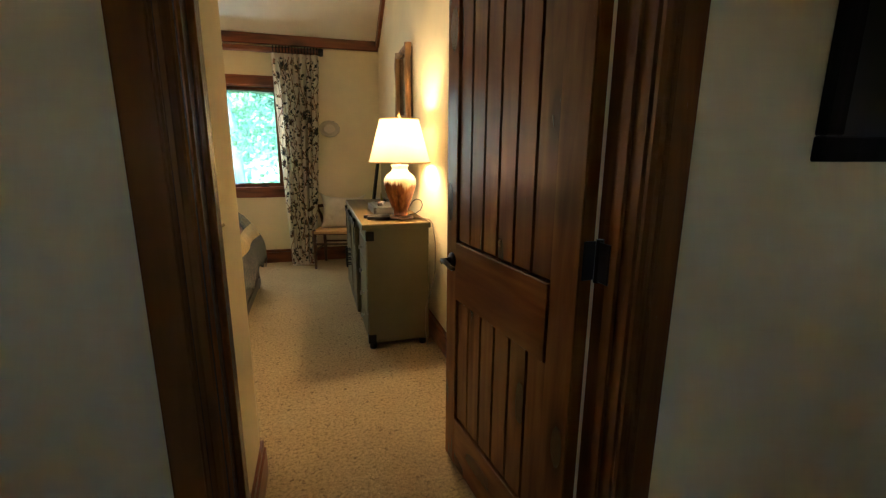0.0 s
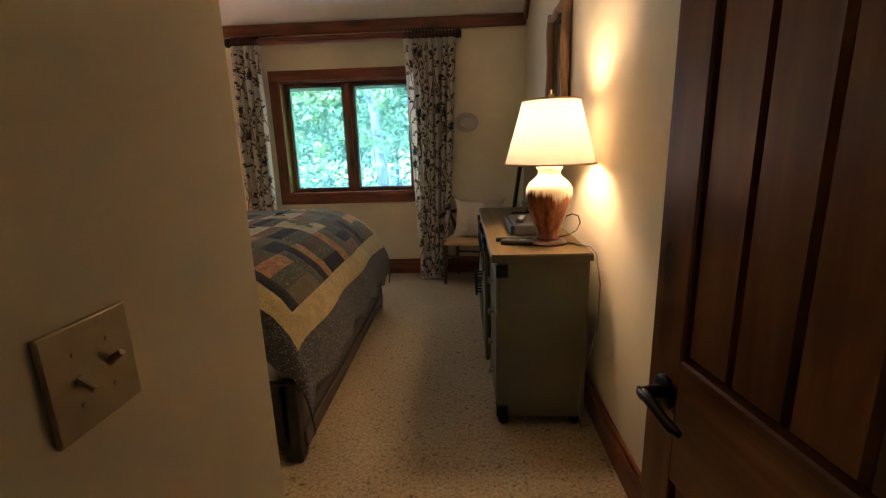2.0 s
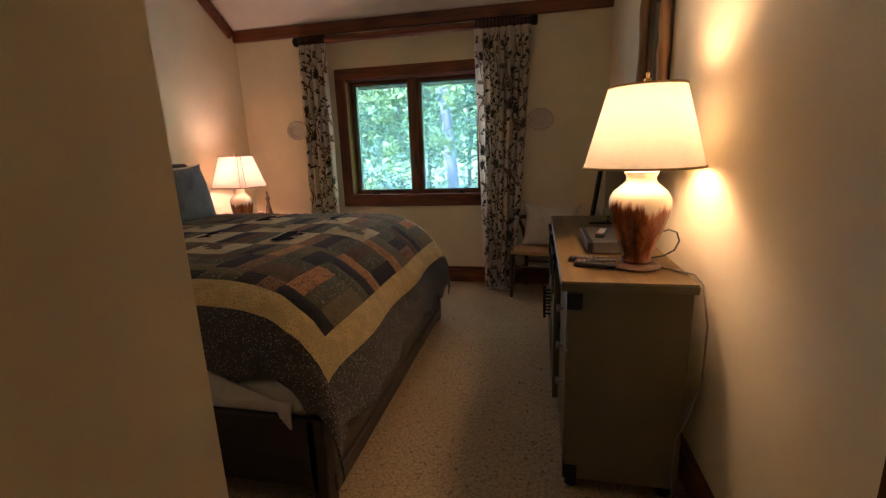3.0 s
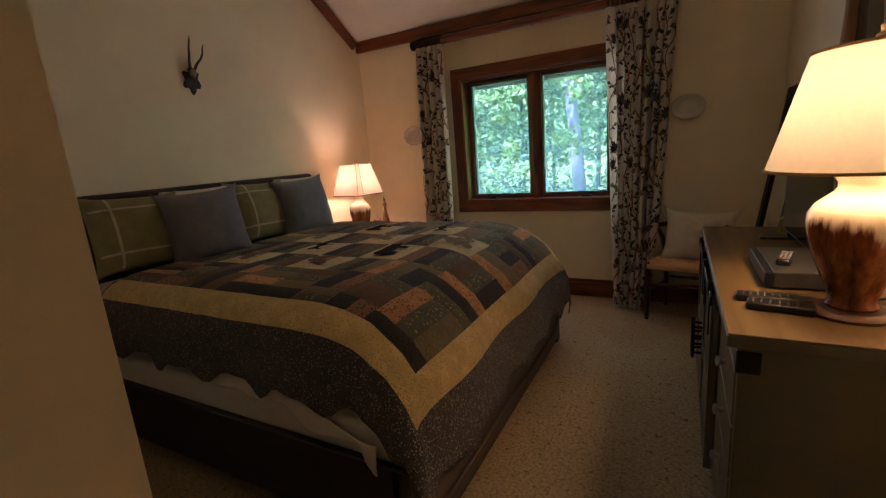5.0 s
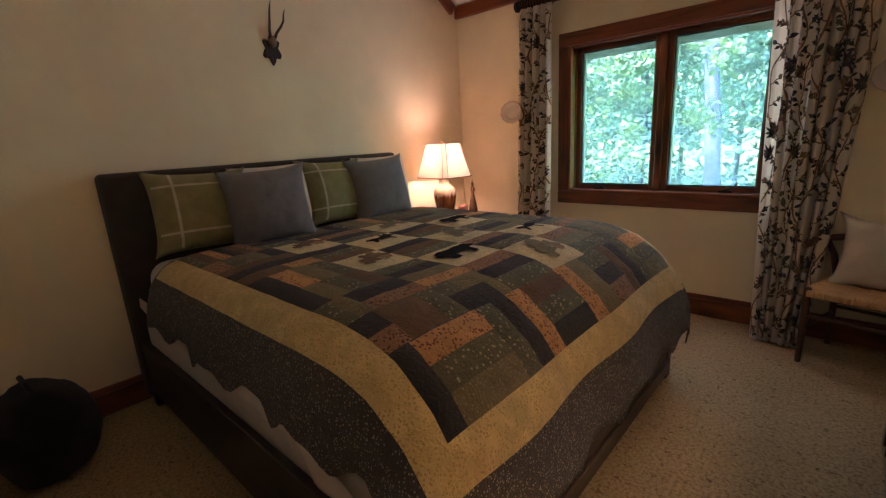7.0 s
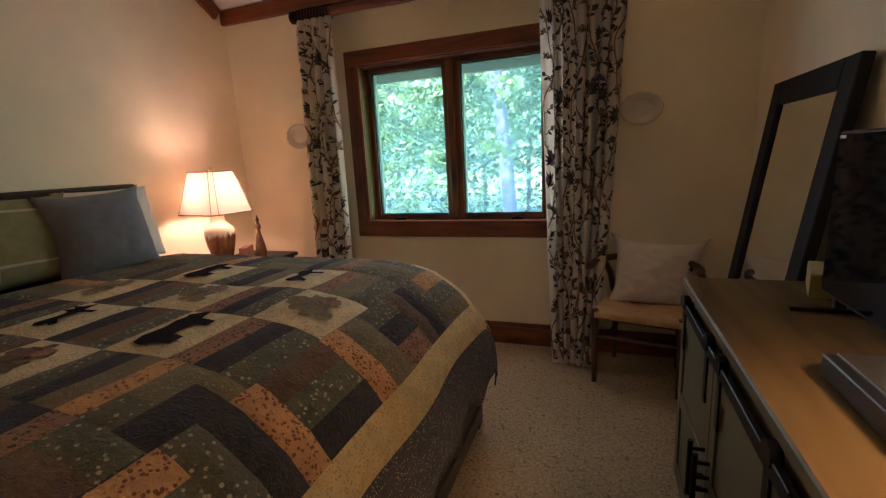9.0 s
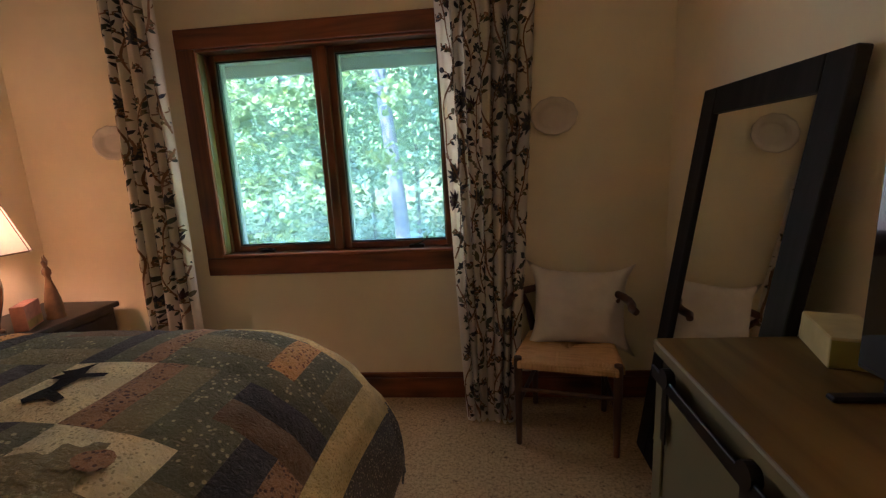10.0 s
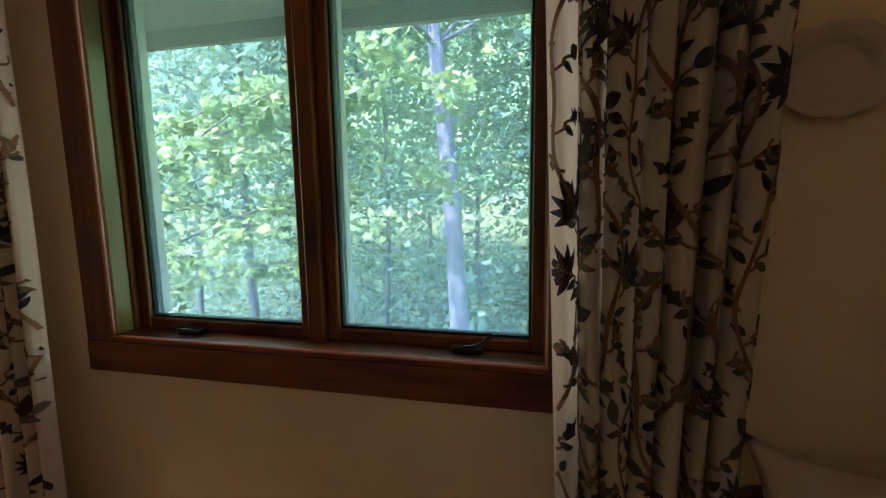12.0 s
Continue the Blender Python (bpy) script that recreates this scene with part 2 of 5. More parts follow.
# ---- the setting ----
XL, XR, YW, YB = -2.82, 0.95, 5.73, 1.785      # left wall, right wall, window wall, wall beside the entry
Y0, Y1 = 0.80, 0.93                             # the doorway's wall
WT = 0.20
HALL_H = 2.44
WIN = (-1.62, -0.22, 0.92, 2.105)               # the window's opening

structure(link_mesh("floor", box(-3.2, 2.6, -2.4, 6.0, -0.2, 0.0), CARPET), "beige looped carpet with dark brown flecks", "carpet")


def wall(name, *boxes):
    bm = bmesh.new()
    for b in boxes:
        box(*b, bm=bm)
    return structure(link_mesh(name, bm, WALL), "cream painted plaster wall", "wall")


TOP = 3.85
wall("wall_north", (XL - WT, WIN[0], YW, YW + WT, 0, 2.9), (WIN[1], XR + WT, YW, YW + WT, 0, 2.9),
     (WIN[0], WIN[1], YW, YW + WT, 0, WIN[2]), (WIN[0], WIN[1], YW, YW + WT, WIN[3], 2.9))
wall("wall_west", (XL - WT, XL, YB - 0.14, YW, 0, TOP))
wall("wall_east", (XR, XR + WT, Y1, YW, 0, TOP))
wall("wall_south", (XL, -0.145, YB - 0.12, YB, 0, TOP), (-0.265, -0.145, Y1, YB - 0.12, 0, TOP), (-0.145, XR, YB - 0.12, YB, 2.52, TOP))
wall("wall_doorway", (-2.2, -0.075, Y0, Y1, 0, TOP), (0.86, 2.4, Y0, Y1, 0, TOP), (-0.075, 0.86, Y0, Y1, 2.09, TOP))
wall("wall_hall_west", (-2.35, -2.2, -2.2, Y1, 0, 2.6))
wall("wall_hall_east", (2.4, 2.55, -2.2, Y1, 0, 2.6))
# the small gap is an unseen opening added to brighten the hall with sky light
wall("wall_hall_south", (-2.35, 0.36, -2.35, -2.2, 0, 2.6), (0.54, 2.4, -2.35, -2.2, 0, 2.6), (0.36, 0.54, -2.35, -2.2, 0, 1.51), (0.36, 0.54, -2.35, -2.2, 1.69, 2.6), (2.4, 2.55, -2.35, -2.2, 0, 2.6))


def ceilings():
    rise = 0.66
    bm = bmesh.new()

    def zc(y):
        return 2.64 + rise * (YW - y)
    ridge = 4.0
    pts = [(XL - WT, YW + 0.02, zc(YW + 0.02)), (XL - WT, ridge, zc(ridge)), (XL - WT, YB - 0.2, zc(ridge)),
           (XL - WT, YB - 0.2, zc(ridge) + 0.15), (XL - WT, ridge, zc(ridge) + 0.15), (XL - WT, YW + 0.02, zc(YW + 0.02) + 0.15)]
    a = [bm.verts.new(p) for p in pts]
    b = [bm.verts.new((XR + WT, p[1], p[2])) for p in pts]
    bm.faces.new(a)
    bm.faces.new(b[::-1])
    for i in range(6):
        bm.faces.new((a[i], b[i], b[(i + 1) % 6], a[(i + 1) % 6]))
    structure(link_mesh("ceiling", bm, CEIL), "off-white sloping vaulted ceiling", "ceiling")
    structure(link_mesh("ceiling_hall", box(-2.35, 2.55, -2.35, Y0, HALL_H, HALL_H + 0.1), CEIL), "off-white flat hall ceiling", "ceiling")
    structure(link_mesh("ceiling_entry", box(-0.145, XR, Y1, YB - 0.12, 2.52, 2.6), CEIL), "off-white flat entry ceiling", "ceiling")


ceilings()


def trims():
    # rail along the window wall under the slope, and the two raking boards
    structure(board("trim", XL, XR, YW - 0.045, YW - 0.002, 2.545, 2.655, TRIM_X, bevel=0.006), "knotty alder rail along the window wall", "trim")
    for name, x0, x1 in (("trim", XL, XL + 0.035), ("trim", XR - 0.035, XR)):
        bm = bmesh.new()
        box(x0, x1, -2.02, 0.0, -0.115, -0.01, 0.005, bm=bm, m=Matrix.Translation((0, YW - 0.047, 2.665)) @ Matrix.Rotation(-math.atan(0.66), 4, "X"))
        structure(link_mesh(name, bm, TRIM_Y), "knotty alder raking board under the ceiling", "trim")

    def base(x0, x1, y0, y1, m, axis):
        bm = box(x0, x1, y0, y1, 0.0, 0.13, 0.003)
        if axis == "x":
            box(x0, x1, y0 + 0.008, y1, 0.13, 0.165, 0.004, bm=bm)
        else:
            box(x0 + (0.008 if x0 > 0 else 0.0), x1 - (0.008 if x0 < 0 else 0.0), y0, y1, 0.13, 0.165, 0.004, bm=bm)
        structure(link_mesh("baseboard", bm, m), "red-brown stained alder baseboard", "baseboard")
    base(XL + 0.022, XR - 0.022, YW - 0.022, YW - 0.001, TRIM_X, "x")
    base(XR - 0.022, XR - 0.001, 1.0, YW - 0.001, TRIM_Y, "y")
    base(XL + 0.001, XL + 0.022, YB, YW - 0.001, TRIM_Y, "y")
    base(-0.144, -0.124, 1.04, YB + 0.02, TRIM_Y, "y")
    base(XL + 0.022, -0.144, YB + 0.001, YB + 0.02, TRIM_X, "x")


trims()


def window():
    x0, x1, z0, z1 = WIN
    w = thing("window_1", pose((x0 + x1) / 2, YW, z0), "double casement window in knotty alder with dark sashes", "window", kind="structure")
    dx, dz = (x0 + x1) / 2, z0

    def b(name, a0, a1, y0, y1, c0, c1, m, bevel=0.004, parent=w, label=""):
        return part(name, box(a0 - dx, a1 - dx, y0 - YW, y1 - YW, c0 - dz, c1 - dz, bevel), m, parent, label)
    cw = 0.105
    b("casing", x0 - cw, x1 + cw, YW - 0.022, YW - 0.001, z1, z1 + cw, TRIM_X)
    b("casing", x0 - cw, x1 + cw, YW - 0.024, YW - 0.001, z0 - cw, z0, TRIM_X)
    b("casing", x0 - cw, x0, YW - 0.021, YW - 0.001, z0 + 0.001, z1 - 0.001, TRIM_Z)
    b("casing", x1, x1 + cw, YW - 0.021, YW - 0.001, z0 + 0.001, z1 - 0.001, TRIM_Z)
    # lining of the reveal
    b("lining", x0, x0 + 0.016, YW - 0.012, YW + 0.05, z0 + 0.0185, z1 - 0.0165, PALE)
    b("lining", x1 - 0.016, x1, YW - 0.012, YW + 0.05, z0 + 0.0185, z1 - 0.0165, PALE)
    b("stop", x0, x0 + 0.022, YW + 0.0505, YW + 0.19, z0 + 0.0185, z1 - 0.0165, TRIM_Z)
    b("stop", x1 - 0.022, x1, YW + 0.0505, YW + 0.19, z0 + 0.0185, z1 - 0.0165, TRIM_Z)
    b("lining", x0, x1, YW - 0.012, YW + 0.19, z1 - 0.016, z1, TRIM_X)
    b("window_sill", x0, x1, YW - 0.014, YW + 0.19, z0, z0 + 0.018, TRIM_X)
    b("bead", x0, x1, YW - 0.03, YW - 0.0145, z0 + 0.0005, z0 + 0.022, TRIM_X, 0.005)
    b("bead", x0 + 0.0005, x0 + 0.014, YW - 0.028, YW - 0.0125, z0 + 0.023, z1 - 0.0165, TRIM_Z, 0.004)
    b("bead", x1 - 0.014, x1 - 0.0005, YW - 0.028, YW - 0.0125, z0 + 0.023, z1 - 0.0165, TRIM_Z, 0.004)
    mid = (x0 + x1) / 2
    b("mullion", mid - 0.025, mid + 0.025, YW + 0.045, YW + 0.135, z0 + 0.018, z1 - 0.016, TRIM_Z)
    for s0, s1 in ((x0 + 0.016, mid - 0.025), (mid + 0.025, x1 - 0.016)):
        f = 0.04
        b("sash", s0, s0 + f, YW + 0.075, YW + 0.125, z0 + 0.018, z1 - 0.016, TRIM_Z)
        b("sash", s1 - f, s1, YW + 0.075, YW + 0.125, z0 + 0.018, z1 - 0.016, TRIM_Z)
        b("sash", s0 + f, s1 - f, YW + 0.075, YW + 0.125, z0 + 0.018, z0 + 0.055, TRIM_X)
        b("sash", s0 + f, s1 - f, YW + 0.075, YW + 0.125, z1 - 0.05, z1 - 0.016, TRIM_X)
        b("gasket", s0 + f, s0 + f + 0.006, YW + 0.09, YW + 0.12, z0 + 0.055, z1 - 0.05, IRON, 0.001)
        b("gasket", s1 - f - 0.006, s1 - f, YW + 0.09, YW + 0.12, z0 + 0.055, z1 - 0.05, IRON, 0.001)
        b("gasket", s0 + f + 0.006, s1 - f - 0.006, YW + 0.09, YW + 0.12, z0 + 0.055, z0 + 0.062, IRON, 0.001)
        b("gasket", s0 + f + 0.006, s1 - f - 0.006, YW + 0.09, YW + 0.12, z1 - 0.057, z1 - 0.05, IRON, 0.001)
        b("glazing_stop", s0 + f - 0.002, s0 + f + 0.012, YW + 0.1255, YW + 0.16, z0 + 0.055, z1 - 0.05, ALU, 0.002)
        b("glazing_stop", s1 - f - 0.012, s1 - f + 0.002, YW + 0.1255, YW + 0.16, z0 + 0.055, z1 - 0.05, ALU, 0.002)
        pane = b("pane", s0 + f + 0.004, s1 - f - 0.004, YW + 0.106, YW + 0.11, z0 + 0.059, z1 - 0.054, GLASS, 0.0)
        pane.visible_shadow = False
    # folding cranks on the sill
    for cx, up in ((-1.37, 0), (-0.45, 1)):
        ck = part("crank", box(cx - dx - 0.045, cx - dx + 0.045, 0.03, 0.066, 0.0185, 0.036, 0.006, 2), BRONZE, w, "dark bronze window crank")
        if up:
            pts = [(cx - dx - 0.02, 0.045, 0.03), (cx - dx + 0.02, 0.03, 0.045), (cx - dx + 0.05, 0.02, 0.062), (cx - dx + 0.075, 0.015, 0.09)]
        else:
            pts = [(cx - dx + 0.03, 0.045, 0.036), (cx - dx, 0.038, 0.044), (cx - dx - 0.04, 0.035, 0.042), (cx - dx - 0.055, 0.035, 0.04)]
        part("crank_arm", tube(pts, [0.006, 0.005, 0.0045, 0.006], 8), BRONZE, ck)


window()


def doorway():
    """Lining, stops and casings of the opening, both sides."""
    a, b, top = -0.04, 0.812, 2.05
    fr = thing("door_frame", pose((a + b) / 2, Y0, 0), "dark knotty alder door frame with moulded casing", "door frame", kind="structure")
    cx = (a + b) / 2

    def p(name, x0, x1, y0, y1, z0, z1, m, bevel=0.004):
        return part(name, box(x0 - cx, x1 - cx, y0 - Y0, y1 - Y0, z0, z1, bevel), m, fr)
    for s, x in ((-1, a), (1, b)):
        o = x + s * 0.02
        p("lining", min(x, o), max(x, o), Y0 - 0.004, Y1 + 0.004, 0, top + 0.02, DOOR_Z)
        st = x - s * 0.012
        p("stop", min(x, st), max(x, st), Y0 + 0.035, Y0 + 0.075, 0, top, DOOR_Z, 0.003)
        for y0, y1 in ((Y0 - 0.022, Y0 - 0.001), (Y1 + 0.001, Y1 + 0.022)):
            i, e = x + s * (0.066 if s > 0 and y0 > Y1 else 0.006), x + s * (0.11 if s > 0 else 0.095 if y0 < Y0 else 0.078)
            p("casing", min(i, e), max(i, e), y0, y1, 0, top + 0.098, DOOR_Z, 0.005)
        # raised outer bead and inner groove strip on the hall side
        e0, e1 = x + s * 0.030, x + s * 0.041
        p("bead", min(e0, e1), max(e0, e1), Y0 - 0.029, Y0 - 0.0225, 0, top + 0.1, DOOR_Z, 0.005)
        e0, e1 = x + s * 0.008, x + s * 0.022
        p("bead", min(e0, e1), max(e0, e1), Y0 - 0.029, Y0 - 0.0225, 0, top + 0.02, DOOR_Z, 0.003)
    p("lining", a, b, Y0 - 0.004, Y1 + 0.004, top, top + 0.02, TRIM_X)
    for y0, y1 in ((Y0 - 0.023, Y0 - 0.001), (Y1 + 0.001, Y1 + 0.023)):
        p("casing", a - 0.005, b + 0.005, y0, y1, top + 0.006, top + 0.098, TRIM_X, 0.005)


def door():
    w, h, th = 0.815, 2.03, 0.044
    d = thing("door_1", pose(0.755, 0.915, 0.012, 0, 0, 97.1), "dark stained knotty alder plank door standing open", "door", kind="structure")

    def p(name, x0, x1, y0, y1, z0, z1, m=DOOR_Z, bevel=0.004, label=""):
        return part(name, box(x0, x1, y0, y1, z0, z1, bevel), m, d, label)
    st, hs = 0.095, 0.115
    p("stile", w - st, w, -th, 0, 0, h)
    p("stile", 0, hs, -th, 0, 0, h)
    rails = ((0.0, 0.228), (0.772, 1.011), (h - 0.14, h))
    for z0, z1 in rails:
        p("rail", hs + 0.0005, w - st - 0.0005, -th, 0.0 if z0 != 0.772 else 0.004, z0, z1, DOOR_X)
    n = 6
    for (z0, z1) in ((0.2285, 0.7715), (1.0115, h - 0.1405)):
        for i in range(n):
            x0 = hs + (w - st - hs) * i / n
            x1 = hs + (w - st - hs) * (i + 1) / n
            p("plank", x0 + 0.0006, x1 - 0.0006, -th + 0.009, -0.009, z0, z1, DOOR_Z, 0.007)
    for z in (0.25, 1.1, 1.82):
        hg = part("hinge", tube([(-0.012, -th - 0.004, z - 0.055), (-0.012, -th - 0.004, z + 0.055)], 0.0095, 12), BRONZE, d, "black bronze hinge")
        part("hinge_leaf", box(-0.003, 0.0, -th, -0.008, z - 0.05, z + 0.05, 0.001), BRONZE, hg)
        part("hinge_leaf", box(-0.055, -0.014, -th - 0.001, -th + 0.002, z - 0.05, z + 0.05, 0.001, m=Matrix.Rotation(radians(-7.1), 4, "Z")), BRONZE, hg)
    for side in (1, -1):
        y = 0 if side > 0 else -th
        bm = bmesh.new()
        lathe([(0.031, 0), (0.031, 0.006), (0.026, 0.010), (0.013, 0.012), (0.011, 0.045), (0.0125, 0.05), (0.0, 0.052)], 20, bm)
        bmesh.ops.transform(bm, matrix=Matrix.Translation((w - 0.06, y, 0.93)) @ Matrix.Rotation(-side * math.pi / 2, 4, "X"), verts=bm.verts)
        lever = part("door_handle", bm, BRONZE, d, "dark bronze lever handle", 40)
        yy = y + side * 0.046
        pts = [(w - 0.06 - 0.115 * k, yy + side * 0.006 * math.sin(k * 3.1), 0.93 + 0.006 * math.sin(k * 5)) for k in [i / 8 for i in range(9)]]
        part("lever", tube(pts, [0.010, 0.0105, 0.0105, 0.01, 0.0095, 0.009, 0.009, 0.010, 0.006], 12), BRONZE, lever, "", 60)


doorway()
door()


# ---- the bed ----
BY0, BY1 = 2.62, 4.68
BED_X0, BED_X1 = -2.72, -0.46
MID = (BY0 + BY1) / 2


def bed():
    b = thing("bed", pose(-1.6, MID, 0), "low espresso wooden platform bed with a mattress and padded headboard", "bed")

    def p(name, x0, x1, y0, y1, z0, z1, m, bevel=0.005, seg=1, label="", smooth=None):
        return part(name, box(x0 + 1.6, x1 + 1.6, y0 - MID, y1 - MID, z0, z1, bevel, seg), m, b, label, smooth)
    p("side_rail", BED_X0, BED_X1 - 0.04, BY0, BY0 + 0.035, 0.09, 0.40, DARKWOOD)
    p("side_rail", BED_X0, BED_X1 - 0.04, BY1 - 0.035, BY1, 0.09, 0.40, DARKWOOD)
    fb = p("footboard", BED_X1 - 0.04, BED_X1 - 0.005, BY0 + 0.05, BY1 - 0.05, 0.05, 0.36, GREYWOOD)
    part("footboard_ledge", box(BED_X1 - 0.005 + 1.6, BED_X1 + 0.012 + 1.6, BY0 + 0.05 - MID, BY1 - 0.05 - MID, 0.05, 0.13, 0.004), GREYWOOD, fb)
    for y in (BY0, BY1 - 0.075):
        p("post", BED_X1 - 0.075, BED_X1, y, y + 0.075, 0, 0.40, DARKWOOD, 0.006)
        p("post", BED_X0, BED_X0 + 0.07, y, y + 0.075, 0, 0.40, DARKWOOD, 0.006)
    p("headboard", -2.795, -2.69, 2.60, 4.67, 0.05, 1.341, [cloth("headboard_cloth", (0.055, 0.042, 0.036))], 0.03, 4, "dark brown padded headboard", 50)
    p("box_spring", BED_X0 + 0.03, BED_X1 - 0.09, BY0 + 0.04, BY1 - 0.04, 0.34, 0.52, WHITE_LINEN, 0.03, 3, "", 50)
    p("mattress", BED_X0 + 0.03, -0.66, BY0 + 0.09, BY1 - 0.09, 0.52, 0.85, WHITE_LINEN, 0.10, 5, "", 50)


# profiles of the hanging quilt: (offset outwards, drop) by arc length from the start of the curve
def arc_table(points):
    tab = [(0.0, *points[0])]
    for a, b in zip(points, points[1:]):
        for k in range(1, 9):
            q = k / 8
            x, y = a[0] + (b[0] - a[0]) * q, a[1] + (b[1] - a[1]) * q
            tab.append((tab[-1][0] + math.hypot(x - tab[-1][1], y - tab[-1][2]), x, y))
    return tab


def along(tab, s):
    if s <= 0:
        return s, 0.0
    for a, b in zip(tab, tab[1:]):
        if s <= b[0]:
            q = (s - a[0]) / (b[0] - a[0])
            return a[1] + (b[1] - a[1]) * q, a[2] + (b[2] - a[2]) * q
    return tab[-1][1] + 0.05 * (s - tab[-1][0]), tab[-1][2] + (s - tab[-1][0])


FOOT = arc_table([(0, 0), (0.12, 0.008), (0.27, 0.03), (0.38, 0.072), (0.50, 0.165), (0.575, 0.27), (0.625, 0.40), (0.66, 0.55), (0.675, 0.70)])
SIDE = arc_table([(0, 0), (0.12, 0.006), (0.215, 0.025), (0.285, 0.07), (0.328, 0.15), (0.347, 0.25), (0.358, 0.36), (0.365, 0.60)])
TOPZ = 0.915
FX, NY, FY = -1.05, 2.97, 4.39                   # where the cloth begins to fall: foot, near side, far side


def quilt_point(s, t, lift=0.0):
    """s: from the head along the bed, t: across it, both measured on the cloth."""
    t -= 0.03                                    # the cloth lies a little off the middle
    x, dx = along(FOOT, s)
    half = (FY - NY) / 2
    side = 1 if t > 0 else -1
    y, dy = along(SIDE, abs(t) - half)
    drop = (dx ** 1.5 + dy ** 1.5) ** (2 / 3) if dx > 0 and dy > 0 else dx + dy
    hang = min(1.0, drop / 0.35)
    # soft undulation on top and folds where it hangs
    soft = 0.012 * noise.noise(Vector((s * 2.1, t * 2.1, 3.0))) + 0.004 * noise.noise(Vector((s * 9, t * 9, 1.0)))
    fold = hang * (0.022 * math.sin(s * 9.0 + 0.7) * (dy > 0.1) + 0.012 * math.sin(t * 8.0) * (dx > 0.1))
    px, py, pz = FX + x, (NY + FY) / 2 + side * (half + y), TOPZ - drop + soft * (1 - 0.6 * hang)
    out = Vector((dx, side * dy, 0.0))
    flat = Vector((0, 0, 1))
    nrm = (flat * (1 - hang) + (out.normalized() if out.length > 0.01 else flat) * hang).normalized()
    return Vector((px, py, pz)) + nrm * (lift + fold)


QHEAD, QFOOT = -1.30, 1.02        # the cloth's ends along the bed
QSIDE = 1.257                      # half its width
CREAM_IN_S, CREAM_IN_T = 0.63, 0.87
CREAM_FAR = 0.97                   # the band lies lower on the far side
CREAM_W = 0.135


def quilt():
    q = thing("quilt", pose(0, 0, 0), "patchwork quilt in navy, brown and rust with a cream border", "quilt")
    navy = cloth("quilt_navy", (0.043, 0.041, 0.045), (0.10, 0.09, 0.08), 90, 0.12, crinkle=0.014)
    slate = cloth("quilt_slate", (0.145, 0.142, 0.082), (0.50, 0.46, 0.26), 52, 0.21, crinkle=0.014)
    olive = cloth("quilt_olive", (0.235, 0.20, 0.098), (0.38, 0.32, 0.18), 80, 0.22, crinkle=0.014)
    brown = cloth("quilt_brown", (0.18, 0.108, 0.056), crinkle=0.014)
    rust = cloth("quilt_rust", (0.68, 0.36, 0.13), (0.26, 0.095, 0.04), 80, 0.32, crinkle=0.014)
    cream = cloth("quilt_cream", (0.74, 0.57, 0.235), (0.55, 0.39, 0.14), 105, 0.30, vary=0.16, puff=60, crinkle=0.014)
    tan = cloth("quilt_tan", (0.80, 0.68, 0.38), (0.48, 0.39, 0.20), 100, 0.28, crinkle=0.014)
    rose = cloth("quilt_rose", (0.38, 0.21, 0.105), (0.10, 0.045, 0.032), 85, 0.32, crinkle=0.014)
    black = cloth("quilt_black", (0.006, 0.006, 0.007), crinkle=0.004)
    black.node_tree.nodes["Principled BSDF"].inputs["Sheen Weight"].default_value = 0.0
    border = cloth("quilt_border", (0.085, 0.077, 0.075), (0.44, 0.39, 0.31), 105, 0.24, crinkle=0.014)

    def patch(name, s0, s1, t0, t1, m, lift=0.003, puff=0.009, res=0.045, wave=0.0, label=""):
        nu, nv = max(2, int(abs(s1 - s0) / res)), max(2, int(abs(t1 - t0) / res))

        def fn(u, v):
            s, t = s0 + (s1 - s0) * u, t0 + (t1 - t0) * v
            edge = min(1.0, 6 * min(u, 1 - u)) * min(1.0, 6 * min(v, 1 - v))
            return quilt_point(s, t, lift + puff * edge)
        return part(name, sheet(fn, nu, nv), m, q, label, 0)
    # backing with a gently scalloped hem
    def hem(u, v):
        s = QHEAD + (QFOOT - QHEAD) * u
        t = -QSIDE + 2 * QSIDE * v
        wv = 0.026 * math.sin(s * 19.0) + 0.012 * math.sin(s * 37.0 + 1.0)
        near_foot, near_side = max(0.0, (u - 0.82) / 0.18), max(0.0, (abs(2 * v - 1) - 0.82) / 0.18)
        t += wv * near_side ** 2 * (1 - near_foot)
        s += (0.028 * math.sin(t * 17.0 + 1.2) + 0.010 * math.sin(t * 35.0)) * near_foot ** 2 * (1 - near_side)
        return quilt_point(s, t, 0.0)
    bm = sheet(hem, 64, 76, 0.008)
    part("dark_border", bm, border, q, "dark flecked border with a scalloped hem", 0)
    # cream band: foot and both sides
    o = CREAM_W
    patch("cream_band", CREAM_IN_S, CREAM_IN_S + o, -CREAM_IN_T - o, CREAM_FAR + o, cream, 0.004, 0.010, 0.04)
    patch("cream_band", QHEAD + 0.02, CREAM_IN_S, -CREAM_IN_T - o, -CREAM_IN_T, cream, 0.004, 0.010, 0.04)
    patch("cream_band", QHEAD + 0.02, CREAM_IN_S, CREAM_FAR, CREAM_FAR + o, cream, 0.004, 0.010, 0.04)
    # middle field: a stepped chequer of cream squares with dark shapes, and strips between them
    rng = random.Random(4)
    S = [-0.97, -0.70, -0.43, -0.165, 0.085, 0.355]
    T = [-0.51, -0.25, 0.055, 0.36, 0.66]
